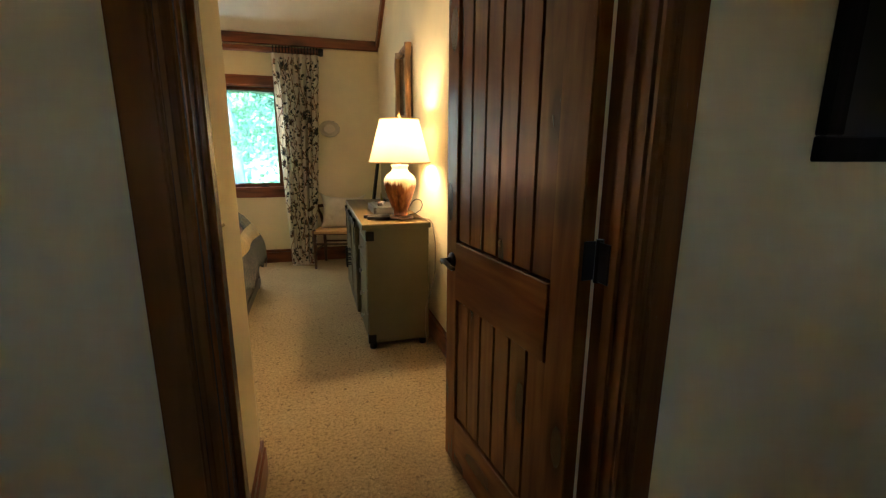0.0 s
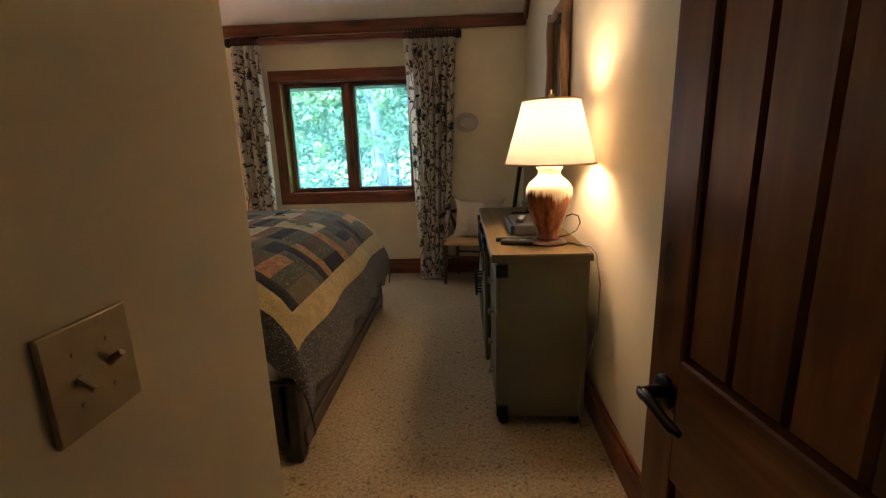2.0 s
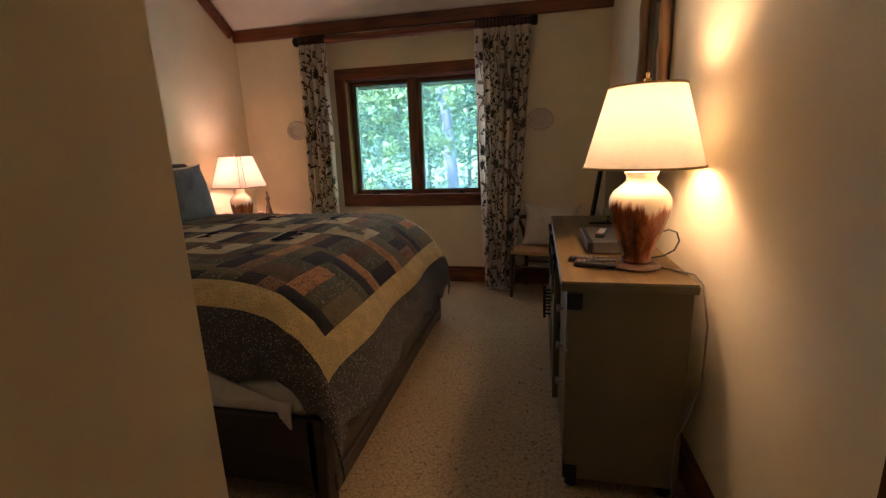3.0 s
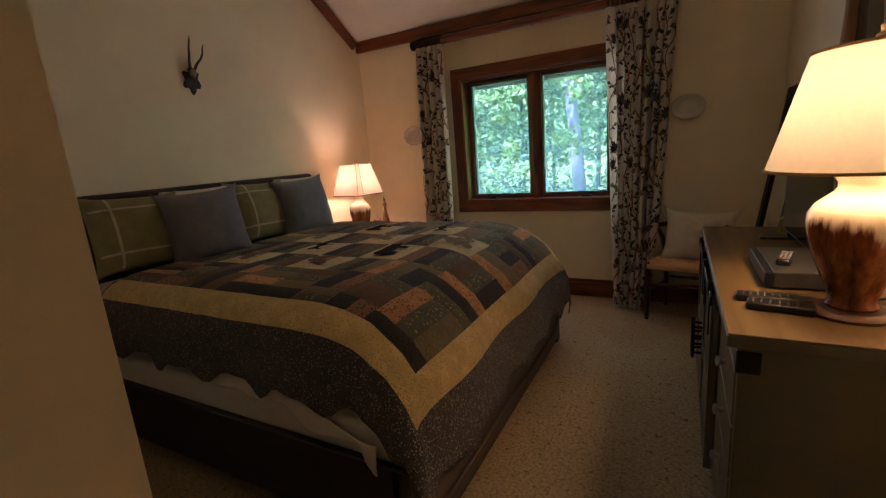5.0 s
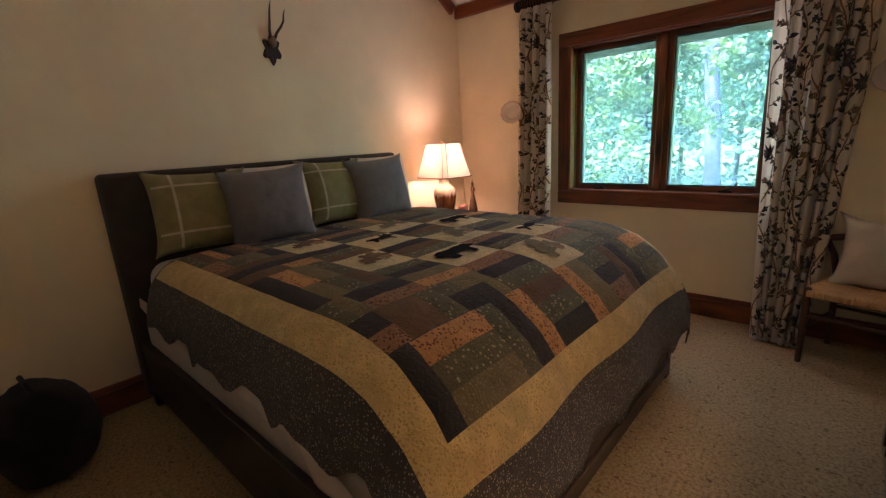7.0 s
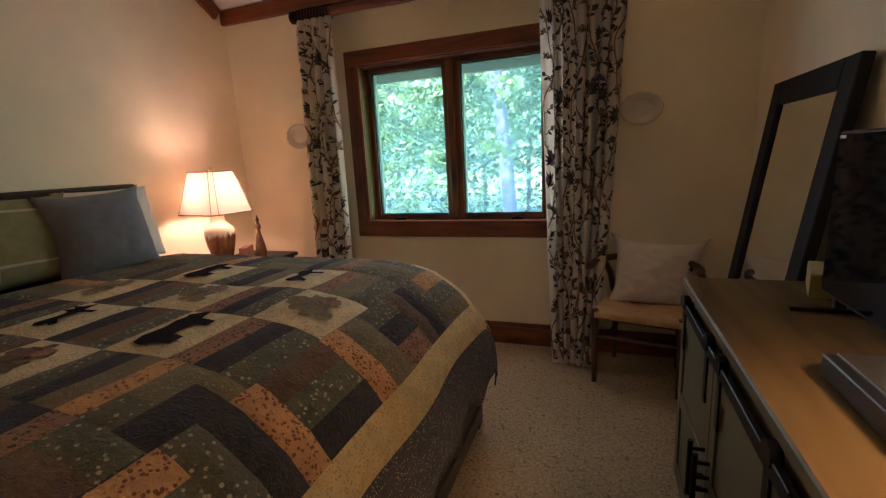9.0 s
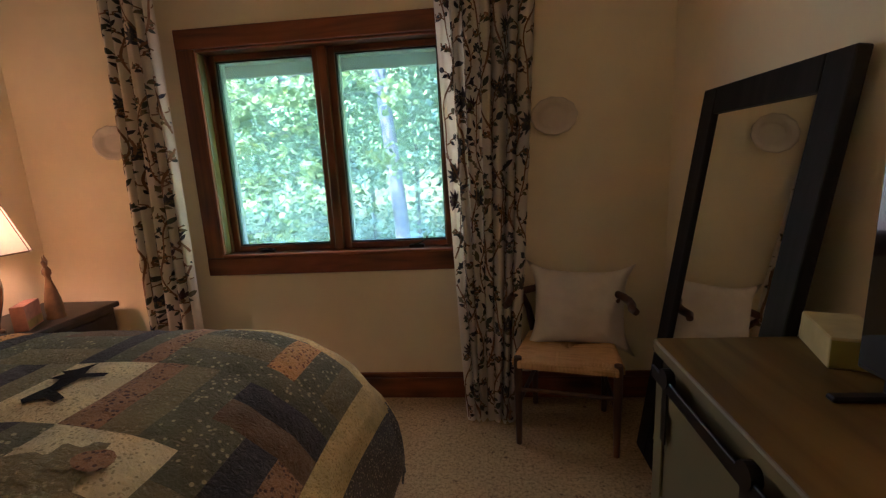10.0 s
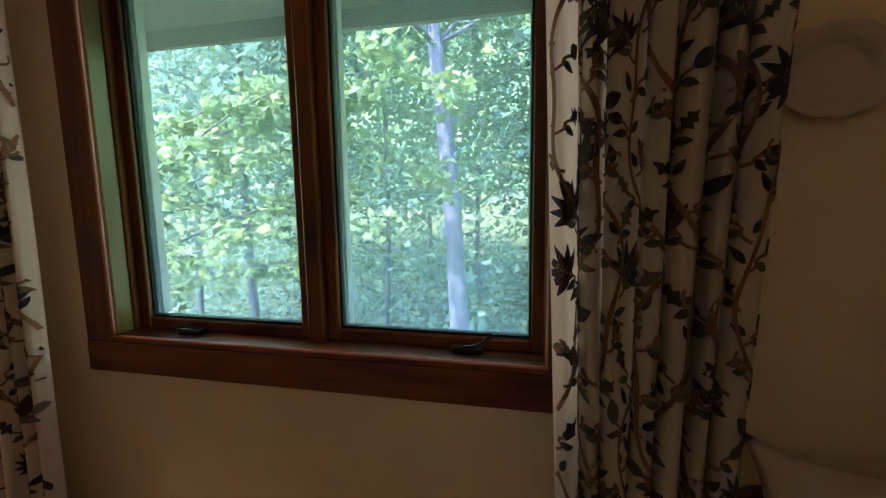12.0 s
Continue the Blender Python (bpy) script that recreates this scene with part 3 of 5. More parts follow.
    BEAR = [(-0.50, 0.02), (-0.46, 0.20), (-0.28, 0.29), (-0.02, 0.26), (0.16, 0.30), (0.28, 0.26), (0.36, 0.30), (0.42, 0.22), (0.52, 0.10), (0.44, 0.03),
            (0.30, 0.00), (0.27, -0.28), (0.12, -0.30), (0.10, -0.08), (-0.16, -0.08), (-0.20, -0.30), (-0.38, -0.30), (-0.42, -0.10)]
    MOOSE = [(-0.46, 0.05), (-0.36, 0.20), (-0.05, 0.16), (0.12, 0.24), (0.16, 0.44), (0.26, 0.32), (0.34, 0.46), (0.38, 0.26), (0.54, 0.10), (0.38, 0.08),
             (0.24, 0.00), (0.26, -0.32), (0.17, -0.32), (0.12, -0.06), (-0.18, -0.05), (-0.32, -0.32), (-0.42, -0.30), (-0.34, -0.08)]

    def applique(s, t, size, outline, m, lift=0.0175):
        """A flat cut shape sewn on; its right is across the bed, its top towards the head."""
        bm = bmesh.new()
        ring = []
        for (x0, y0), (x1, y1) in zip(outline, outline[1:] + outline[:1]):
            for k in (0.0, 0.5):
                ring.append((x0 + (x1 - x0) * k, y0 + (y1 - y0) * k))
        vs = [bm.verts.new((x, y, 0)) for x, y in ring]
        bmesh.ops.triangulate(bm, faces=[bm.faces.new(vs)])
        bmesh.ops.subdivide_edges(bm, edges=bm.edges[:], cuts=1)
        for v in bm.verts:
            v.co = quilt_point(s - v.co.y * size * 0.92, t + v.co.x * size, lift)
        part("applique", bm, m, q, "", 0)

    def oak_leaf(turn, size=1.0, dx=0.0, dy=0.0):
        """A lobed leaf outline, turned by so many degrees."""
        ca, sa = math.cos(radians(turn)), math.sin(radians(turn))
        half = []
        for k in range(21):
            p = k / 20
            half.append((p - 0.5, 0.21 * math.sin(math.pi * min(0.985, p + 0.015)) ** 0.7 * (1 + 0.38 * math.sin(7.2 * math.pi * p))))
        ring = half + [(x, -y) for x, y in half[-2:0:-1]]
        return [(dx + size * (x * ca - y * sa), dy + size * (x * sa + y * ca)) for x, y in ring]

    def acorn(dx, dy):
        return [(dx + 0.12 * math.cos(a) * (1 - 0.2 * math.sin(a)), dy + 0.15 * math.sin(a)) for a in [2 * math.pi * k / 14 for k in range(14)]]
    for i in range(len(S) - 1):
        for j in range(len(T) - 1):
            s0, s1, t0, t1 = S[i], S[i + 1], T[j], T[j + 1]
            sm, tm, w = (s0 + s1) / 2, (t0 + t1) / 2, t1 - t0
            if (i, j) == (4, 0):
                patch("patch", s0, s0 + 0.07, t0, t1, rust)
                patch("patch", s0 + 0.07, s0 + 0.17, t0 + 0.10, t1, olive)
                patch("patch", s0 + 0.07, s0 + 0.17, t0, t0 + 0.10, slate)
                patch("patch", s0 + 0.17, s1, t0, t1 - 0.06, navy)
                patch("patch", s0 + 0.17, s1, t1 - 0.06, t1, olive)
            elif (i + j) % 2 == 0:
                patch("cream_square", s0, s1, t0, t1, tan)
                if j == 1 and i == 3 or j == 3 and i == 1:
                    applique(sm, tm, w * 0.84, BEAR, black)
                elif j % 2 == 1:
                    applique(sm, tm, w * 0.72, MOOSE, black)
                else:
                    m = olive if j == 2 else brown
                    applique(sm, tm, w * 0.86, oak_leaf(34 + 9 * i, 0.95, -0.06, 0.02), m)
                    applique(sm, tm, w * 0.86, oak_leaf(-28 - 7 * j, 0.72, 0.12, 0.10), m, 0.0195)
                    applique(sm, tm, w * 0.86, acorn(0.20, -0.16), rose, 0.0205)
            else:
                pick = [(rose, navy, slate), (navy, slate, brown), (navy, brown, slate), (slate, navy, olive)][(i + j // 2) % 4] if i < 4 else (rose, navy, slate)
                if j == 3 and i == 4:
                    pick = (rose, olive, slate)
                for k in range(3):
                    patch("patch", s0 + (s1 - s0) * k / 3, s0 + (s1 - s0) * (k + 1) / 3, t0, t1, pick[k])

    def strips(s0, s1, t0, t1, along_s, mats):
        """Equal strips filling a block; they run lengthwise with the bed where along_s is set."""
        n = len(mats)
        for k, m in enumerate(mats):
            if along_s:
                patch("patch", s0, s1, t0 + (t1 - t0) * k / n, t0 + (t1 - t0) * (k + 1) / n, m)
            else:
                patch("patch", s0 + (s1 - s0) * k / n, s0 + (s1 - s0) * (k + 1) / n, t0, t1, m)
    # foot blocks, laid as in log cabins
    E = CREAM_IN_S
    strips(0.35, E, -CREAM_IN_T, -0.79, True, [navy])
    strips(0.355, E, -0.79, -0.49, False, [rust, slate, olive])
    strips(0.355, E, -0.49, -0.22, True, [slate, navy, rust])
    strips(0.355, E, -0.22, 0.045, False, [brown, slate, navy])
    strips(0.355, E, 0.045, 0.145, True, [rust])
    strips(0.355, E, 0.145, 0.275, True, [olive])
    strips(0.355, E, 0.275, 0.475, False, [slate, navy, rose])
    strips(0.355, E, 0.475, 0.745, True, [brown, navy, slate])
    strips(0.355, E, 0.745, CREAM_FAR, False, [rust, slate, olive])
    # the side towards the door
    N = -CREAM_IN_T
    strips(0.165, 0.35, N + 0.10, -0.60, True, [brown])
    strips(0.165, 0.35, -0.60, T[0], True, [slate])
    strips(0.265, 0.35, N, N + 0.10, False, [rose])
    strips(0.165, 0.265, N, N + 0.10, False, [navy])
    strips(0.085, 0.165, -0.75, T[0], False, [rose])
    strips(-0.02, 0.165, N, -0.75, True, [slate, olive])
    strips(-0.02, 0.085, -0.75, T[0], False, [navy])
    strips(-0.23, -0.02, N, -0.70, True, [navy, olive])
    strips(-0.23, -0.02, -0.70, T[0], True, [slate, brown])
    strips(-0.49, -0.23, N, -0.69, True, [navy, rust])
    strips(-0.49, -0.23, -0.69, T[0], True, [olive, slate])
    strips(-0.60, -0.49, N, -0.66, False, [brown])
    strips(-0.60, -0.49, -0.66, T[0], False, [rust])
    strips(-0.78, -0.60, N, T[0], False, [brown, navy])
    strips(-0.97, -0.78, N, -0.70, True, [rose, slate])
    strips(-0.97, -0.78, -0.70, T[0], True, [olive, navy])
    # the far side and the head end
    strips(0.085, 0.355, T[4], CREAM_FAR, True, [slate, olive, slate])
    strips(-0.165, 0.085, T[4], CREAM_FAR, False, [navy, slate, rose])
    strips(-0.43, -0.165, T[4], CREAM_FAR, True, [olive, slate, brown])
    strips(-0.70, -0.43, T[4], CREAM_FAR, False, [rust, navy, slate])
    strips(-0.97, -0.70, T[4], CREAM_FAR, True, [slate, brown, navy])
    mixc = [navy, slate, olive, brown, rose, slate, rust]
    t = -CREAM_IN_T
    while t < CREAM_FAR - 0.02:
        t1 = min(t + rng.choice((0.16, 0.22, 0.28)), CREAM_FAR)
        if CREAM_FAR - t1 < 0.08:
            t1 = CREAM_FAR
        strips(QHEAD + 0.02, -0.97, t, t1, rng.random() < 0.4, rng.sample(mixc, 3))
        t = t1


def cushion(name, m, w, h, th, material, label, category, group="", stripes=False, ears=0.0, crease=1.3, hollow=0.05):
    """A pillow standing on its edge; local x is its width, z its height."""
    t = thing(name, m, label, category, group)

    def fn(side, lift=0.0):
        def f(u, v):
            a, b = 2 * u - 1, 2 * v - 1
            pinch = 1 - hollow * (1 - b * b) * abs(a) ** 3
            pinch2 = 1 - hollow * (1 - a * a) * abs(b) ** 3
            puff = max(0.0, (1 - abs(a) ** 2.4) * (1 - abs(b) ** 2.4)) ** 0.55
            wr = crease * 0.006 * noise.noise(Vector((a * 2.5, b * 2.5, 5 + side))) + crease * 0.004 * noise.noise(Vector((a * 6 + b * 3, b * 6, side)))
            ear = ears * (abs(a) * abs(b)) ** 6
            return Vector((a * (w / 2) * pinch + ear * a, side * (puff * th / 2 + wr * puff + lift), h / 2 + b * (h / 2) * pinch2 + ear * b))
        return f
    bm = bmesh.new()
    sheet(fn(1), 28, 28, bm=bm)
    sheet(fn(-1), 28, 28, bm=bm)
    bmesh.ops.remove_doubles(bm, verts=bm.verts[:], dist=0.0005)
    part("cover", bm, material, t, "", 0)
    if stripes:
        f = fn(-1, 0.0025)
        for k in (0.22, 0.80):
            part("stripe", sheet(lambda u, v, k=k: f(k + 0.028 * (u - 0.5), 0.03 + 0.94 * v), 2, 18), STRIPE, t, "", 0)
            part("stripe", sheet(lambda u, v, k=k: f(0.03 + 0.94 * v, k + 0.028 * (u - 0.5)) + Vector((0, -0.001, 0)), 2, 18), STRIPE, t, "", 0)
    return t


def bedding():
    # white sleeping pillows against the headboard, then the cushions
    g = "bed pillows"
    for x, y in ((-2.44, 3.43), (-2.46, 4.34)):
        cushion("pillow", pose(x, y, 0.905, -12, 0, 88), 0.50, 0.43, 0.18, WHITE_LINEN, "white cotton bed pillow leaning on the headboard", "pillow", g)
    for y, turn in ((2.985, 84), (3.865, 90)):
        cushion("cushion", pose(-2.42, y, 0.905, -15, 2, turn), 0.50, 0.43, 0.24, GREEN_WOOL, "olive green cushion with a cream windowpane check", "cushion", g, True, 0.02)
    for x, y, turn in ((-2.23, 3.285, 76), (-2.30, 4.175, 82)):
        cushion("cushion", pose(x, y, 0.90, -13, -2, turn), 0.46, 0.425, 0.25, GREY_CLOTH, "slate grey square cushion", "cushion", g, False, 0.02)



bed()
quilt()
bedding()


def bed_sheet():
    """The white sheet that shows under the quilt's hem."""
    def fn(u, v):
        x = -2.66 + 2.07 * u
        if x < -0.645:
            low = 0.60 - 0.15 * max(0.0, min(1.0, (x + 1.9) / 1.25)) + 0.016 * math.sin(x * 11 + 1.0) + 0.01 * math.sin(x * 23)
        else:
            low = 0.42 - 0.2 * (x + 0.645) / 0.055
        top = 0.66 - 0.20 * max(0.0, min(1.0, (x + 1.25) / 0.6))
        z = top + (low - top) * v
        return Vector((x, 2.606 + 0.02 * max(0.0, (x + 0.9) / 0.37) + 0.05 * max(0.0, min(1.0, (z - 0.42) / 0.16)) + 0.005 * math.sin(x * 17) * v, z))
    bm = sheet(fn, 90, 8, 0.004)
    ob = link_mesh("bed_sheet", bm, WHITE_LINEN, None, "", 0)
    tagged(ob, "white cotton sheet hanging untucked below the quilt", "sheet")


bed_sheet()


# ---- the long dresser and what stands on it ----
DX0, DX1, DY0, DY1, DZ = 0.416, 0.885, 2.885, 4.465, 0.90


def dresser():
    d = thing("dresser", pose(0.66, 3.69, 0), "sage green media dresser with black barn-door hardware", "dresser")
    ox, oy = 0.66, 3.69

    def p(name, x0, x1, y0, y1, z0, z1, m, bevel=0.004, parent=d, label=""):
        return part(name, box(x0 - ox, x1 - ox, y0 - oy, y1 - oy, z0, z1, bevel), m, parent, label)
    f = DX0 + 0.03                                  # the carcass front
    p("top", DX0, DX1, DY0, DY1, DZ - 0.038, DZ - 0.0045, SAGE, 0.004)
    p("top_board", DX0 + 0.002, DX1 - 0.002, DY0 + 0.002, DY1 - 0.002, DZ - 0.0044, DZ, TOPWOOD, 0.002, label="warm brown wooden top")
    p("end_panel", f, DX1 - 0.012, DY0 + 0.015, DY0 + 0.04, 0.05, DZ - 0.0385, SAGE)
    p("end_panel", f, DX1 - 0.012, DY1 - 0.04, DY1 - 0.015, 0.05, DZ - 0.0385, SAGE)
    p("back_panel", DX1 - 0.03, DX1 - 0.014, DY0 + 0.041, DY1 - 0.041, 0.05, DZ - 0.0385, SAGE)
    p("bottom_panel", f, DX1 - 0.031, DY0 + 0.041, DY1 - 0.041, 0.05, 0.085, SAGE)
    p("top_rail", f, f + 0.02, DY0 + 0.041, DY1 - 0.041, DZ - 0.12, DZ - 0.0385, SAGE)
    # four drawers at the near end
    dz = (DZ - 0.12 - 0.085) / 4
    for k in range(4):
        z0 = 0.087 + dz * k
        dr = p("drawer", f - 0.004, f + 0.30, DY0 + 0.045, DY0 + 0.50, z0, z0 + dz - 0.006, SAGE)
        bm = bmesh.new()
        lathe([(0.0, 0.0), (0.008, 0.0), (0.008, 0.012), (0.017, 0.018), (0.017, 0.026), (0.0, 0.03)], 14, bm)
        bmesh.ops.transform(bm, matrix=Matrix.Translation((f - 0.004 - ox, DY0 + 0.27 - oy, z0 + dz / 2)) @ Matrix.Rotation(-math.pi / 2, 4, "Y"), verts=bm.verts)
        part("knob", bm, plain("pewter", (0.5, 0.48, 0.44), 0.3, 0.9) if k == 0 else bpy.data.materials["pewter"], dr, "", 40)
    p("divider", f, DX1 - 0.031, DY0 + 0.503, DY0 + 0.523, 0.086, DZ - 0.121, SAGE)
    p("shelf", f + 0.01, DX1 - 0.031, DY0 + 0.524, DY1 - 0.042, 0.44, 0.458, SAGE)
    # two sliding doors hung from a flat bar
    for y0, y1 in ((DY0 + 0.53, DY0 + 1.03), (DY0 + 1.035, DY1 - 0.045)):
        x = DX0 + 0.003
        dd = p("barn_door", x, x + 0.02, y0, y1, 0.10, DZ - 0.10, SAGE, 0.003)
        for a, b in ((y0, y0 + 0.055), (y1 - 0.055, y1)):
            p("frame_board", x - 0.007, x - 0.0005, a, b, 0.10, DZ - 0.10, SAGE, 0.002, dd)
        for a, b in ((0.10, 0.16), (DZ - 0.16, DZ - 0.10), (0.41, 0.47)):
            p("frame_board", x - 0.007, x - 0.0005, y0 + 0.056, y1 - 0.056, a, b, SAGE, 0.002, dd)
        for y in (y0 + 0.07, y1 - 0.07):
            st = p("strap", x - 0.013, x - 0.008, y - 0.016, y + 0.016, DZ - 0.25, DZ - 0.045, IRON, 0.002, dd, "black iron strap")
            bm = tube([(x - 0.018 - ox, y - oy, DZ - 0.065), (x + 0.004 - ox, y - oy, DZ - 0.065)], 0.026, 18)
            part("wheel", bm, IRON, st)
        hy = y1 - 0.03 if y0 < 3.6 else y0 + 0.03
        hd = part("handle", tube([(x - 0.045 - ox, hy - oy, z) for z in (0.36, 0.42, 0.48, 0.54)], 0.008, 10), IRON, dd, "black bar pull")
        for z in (0.385, 0.43, 0.47, 0.515):
            part("stud", tube([(x - 0.046 - ox, hy - oy, z), (x - 0.006 - ox, hy - oy, z)], 0.006, 8), IRON, hd)
    p("rail_bar", DX0 - 0.012, DX0 - 0.004, DY0 + 0.5, DY1 - 0.03, DZ - 0.10, DZ - 0.065, IRON, 0.002, label="black iron sliding rail")
    for y in (DY0 + 0.02, DY1 - 0.055):
        for z in (0.05, DZ - 0.115):
            p("corner_bracket", f - 0.006, f + 0.05, y - 0.008, y + 0.04, z, z + 0.065, IRON, 0.003, label="black corner bracket")
    for y in (DY0 + 0.05, DY1 - 0.05):
        for x in (f + 0.03, DX1 - 0.05):
            part("foot", lathe([(0.02, 0.0), (0.026, 0.006), (0.026, 0.03), (0.018, 0.052)], 14, centre=(x - ox, y - oy)), IRON, d)


def glaze(name):
    n = Nodes(name, 0.12, spec=0.6)
    v = n.coords((26, 26, 2.2))
    streak = n.noise(v, 1.0, 4, 0.6)
    tc = n.n("TexCoord")
    sep = n.n("SeparateXYZ")
    n.link(tc.outputs["Object"], sep.inputs[0])
    add = n.n("Math")
    add.operation = "MULTIPLY_ADD"
    add.inputs[1].default_value = 0.16
    n.link(streak, add.inputs[0])
    n.link(sep.outputs[2], add.inputs[2])
    brown = n.ramp(streak, [(0.3, (0.05, 0.012, 0.004)), (0.5, (0.19, 0.055, 0.011)), (0.72, (0.38, 0.14, 0.035))])
    edge = n.ramp(add.outputs[0], [(0.318, 0.0), (0.345, 1.0)])
    n.color(n.mix(edge, brown, (0.66, 0.57, 0.43)))
    return n.m


def dresser_lamp():
    t = thing("table_lamp", pose(0.718, 3.12, DZ), "table lamp with a brown drip-glazed vase and cream shade, lit", "lamp", "lamps")
    part("foot", lathe([(0.0, 0.0), (0.092, 0.0), (0.094, 0.008), (0.088, 0.016), (0.072, 0.022), (0.0, 0.024)], 36), CHAIRWOOD, t, "turned wooden foot", 40)
    prof = [(0.055, 0.024), (0.058, 0.03), (0.051, 0.045), (0.056, 0.065), (0.075, 0.11), (0.094, 0.16), (0.108, 0.21), (0.115, 0.25), (0.112, 0.28),
            (0.098, 0.305), (0.075, 0.325), (0.060, 0.338), (0.054, 0.35), (0.055, 0.362), (0.063, 0.375), (0.062, 0.38), (0.02, 0.381)]
    part("vase", lathe(prof, 40), glaze("drip_glaze"), t, "", 50)
    part("stem", lathe([(0.009, 0.381), (0.009, 0.70), (0.014, 0.705), (0.014, 0.715), (0.006, 0.72), (0.008, 0.735), (0.0, 0.742)], 14), plain("brass", (0.5, 0.34, 0.14), 0.3, 1.0), t, "", 40)
    def cone(r0, z0, r1, z1, th):
        n = 48
        return sheet(lambda u, v: Vector(((r0 + (r1 - r0) * v) * math.cos(2 * math.pi * u), (r0 + (r1 - r0) * v) * math.sin(2 * math.pi * u), z0 + (z1 - z0) * v)), n, 4, th)
    sh = part("shade", cone(0.216, 0.395, 0.134, 0.692, 0.0), SHADE, t, "cream empire shade", 0)
    ring = [(0.216 * math.cos(2 * math.pi * k / 48), 0.216 * math.sin(2 * math.pi * k / 48), 0.397) for k in range(49)]
    ring2 = [(0.134 * math.cos(2 * math.pi * k / 48), 0.134 * math.sin(2 * math.pi * k / 48), 0.69) for k in range(49)]
    tr = cloth("shade_trim", (0.55, 0.36, 0.12))
    part("trim_tape", tube(ring, 0.0045, 6), tr, sh)
    part("trim_tape", tube(ring2, 0.0045, 6), tr, sh)
    for a in (0, 2.09, 4.19):
        part("spoke", tube([(0, 0, 0.70), (0.132 * math.cos(a), 0.132 * math.sin(a), 0.688)], 0.002, 6), bpy.data.materials["brass"], t)


def box_thing(name, x0, x1, y0, y1, z0, z1, m, label, category, bevel=0.004, seg=2):
    t = thing(name, pose((x0 + x1) / 2, (y0 + y1) / 2, z0), label, category)
    cx, cy = (x0 + x1) / 2, (y0 + y1) / 2
    part("body", box(x0 - cx, x1 - cx, y0 - cy, y1 - cy, 0, z1 - z0, bevel, seg), m, t)
    return t


def remote(m, w, ln, keys):
    t = thing("remote_control", m, "black remote control with rows of small keys", "remote", "remotes")
    part("body", box(-w / 2, w / 2, -ln / 2, ln / 2, 0, 0.023, 0.007, 3), BLACK_PLASTIC, t, "", 50)
    key = bpy.data.materials.get("remote_key") or plain("remote_key", (0.17, 0.165, 0.16), 0.5)
    red = bpy.data.materials.get("remote_red") or plain("remote_red", (0.4, 0.03, 0.02), 0.5)
    for r in range(keys):
        for c in range(3):
            y = ln * (0.40 - 0.78 * r / keys)
            x = (c - 1) * w * 0.27
            part("key", box(x - 0.005, x + 0.005, y - 0.003, y + 0.003, 0.0225, 0.0255, 0.001), red if r == 0 and c == 2 else key, t)


def television():
    t = thing("television", pose(0.74, 3.83, DZ), "flat black television on two splayed feet", "television")
    part("case", box(0.0, 0.04, -0.37, 0.37, 0.04, 0.507, 0.006, 2), BLACK_PLASTIC, t)
    part("screen", box(-0.003, 0.0, -0.362, 0.362, 0.052, 0.499), SCREEN, t, "glossy dark screen")
    part("back_bulge", box(0.04, 0.075, -0.25, 0.25, 0.07, 0.33, 0.012, 2), BLACK_PLASTIC, t)
    part("sticker", box(-0.0045, -0.003, 0.325, 0.355, 0.487, 0.496), plain("white_sticker", (0.7, 0.7, 0.7)), t, "small white sticker")
    for s in (-1, 1):
        part("foot", box(-0.10, 0.12, s * 0.30 - 0.012, s * 0.30 + 0.012, 0, 0.012, 0.003), BLACK_PLASTIC, t)
        part("neck", box(0.005, 0.035, s * 0.30 - 0.01, s * 0.30 + 0.01, 0.0125, 0.041, 0.003), BLACK_PLASTIC, t)


def cable_box():
    t = thing("cable_box", pose(0.675, 3.50, DZ), "silver and black cable box on the dresser", "cable box")
    silver = plain("silver_case", (0.11, 0.105, 0.095), 0.32, 0.6)
    part("case", box(-0.10, 0.055, -0.19, 0.19, 0.006, 0.058, 0.004, 2), silver, t)
    part("front_panel", box(-0.125, -0.1005, -0.19, 0.19, 0.006, 0.056, 0.005, 2), BLACK_PLASTIC, t, "black glossy front")
    for x in (-0.08, 0.04):
        for y in (-0.16, 0.16):
            part("foot", lathe([(0.012, 0.0), (0.012, 0.0055)], 12, centre=(x, y)), BLACK_PLASTIC, t)


def cords():
    c = tagged(link_mesh("power_cord", tube([(0.80, 3.24, DZ + 0.006), (0.86, 3.27, DZ + 0.01), (0.905, 3.29, DZ + 0.03), (0.925, 3.30, DZ + 0.07), (0.915, 3.31, DZ + 0.105), (0.885, 3.32, DZ + 0.115),
                                             (0.86, 3.34, DZ + 0.10), (0.84, 3.38, DZ + 0.05), (0.83, 3.42, DZ + 0.006), (0.83, 3.5, DZ + 0.006)], 0.004, 8), BLACK_PLASTIC, None, "", 0), "black power cord looped behind the lamp", "cord")
    white = plain("white_cord", (0.24, 0.20, 0.15), 0.6)
    tagged(link_mesh("lamp_cord", tube([(0.80, 3.11, DZ + 0.005), (0.86, 3.05, DZ + 0.004), (0.90, 3.0, DZ + 0.004), (0.914, 2.95, DZ - 0.02), (0.916, 2.88, DZ - 0.15), (0.912, 2.872, 0.55),
                                        (0.88, 2.868, 0.40), (0.845, 2.868, 0.30), (0.84, 2.87, 0.12), (0.86, 2.872, 0.01), (0.90, 2.90, 0.006)], 0.0035, 8), white, None, "", 0), "cream lamp cord down the dresser's side", "cord")


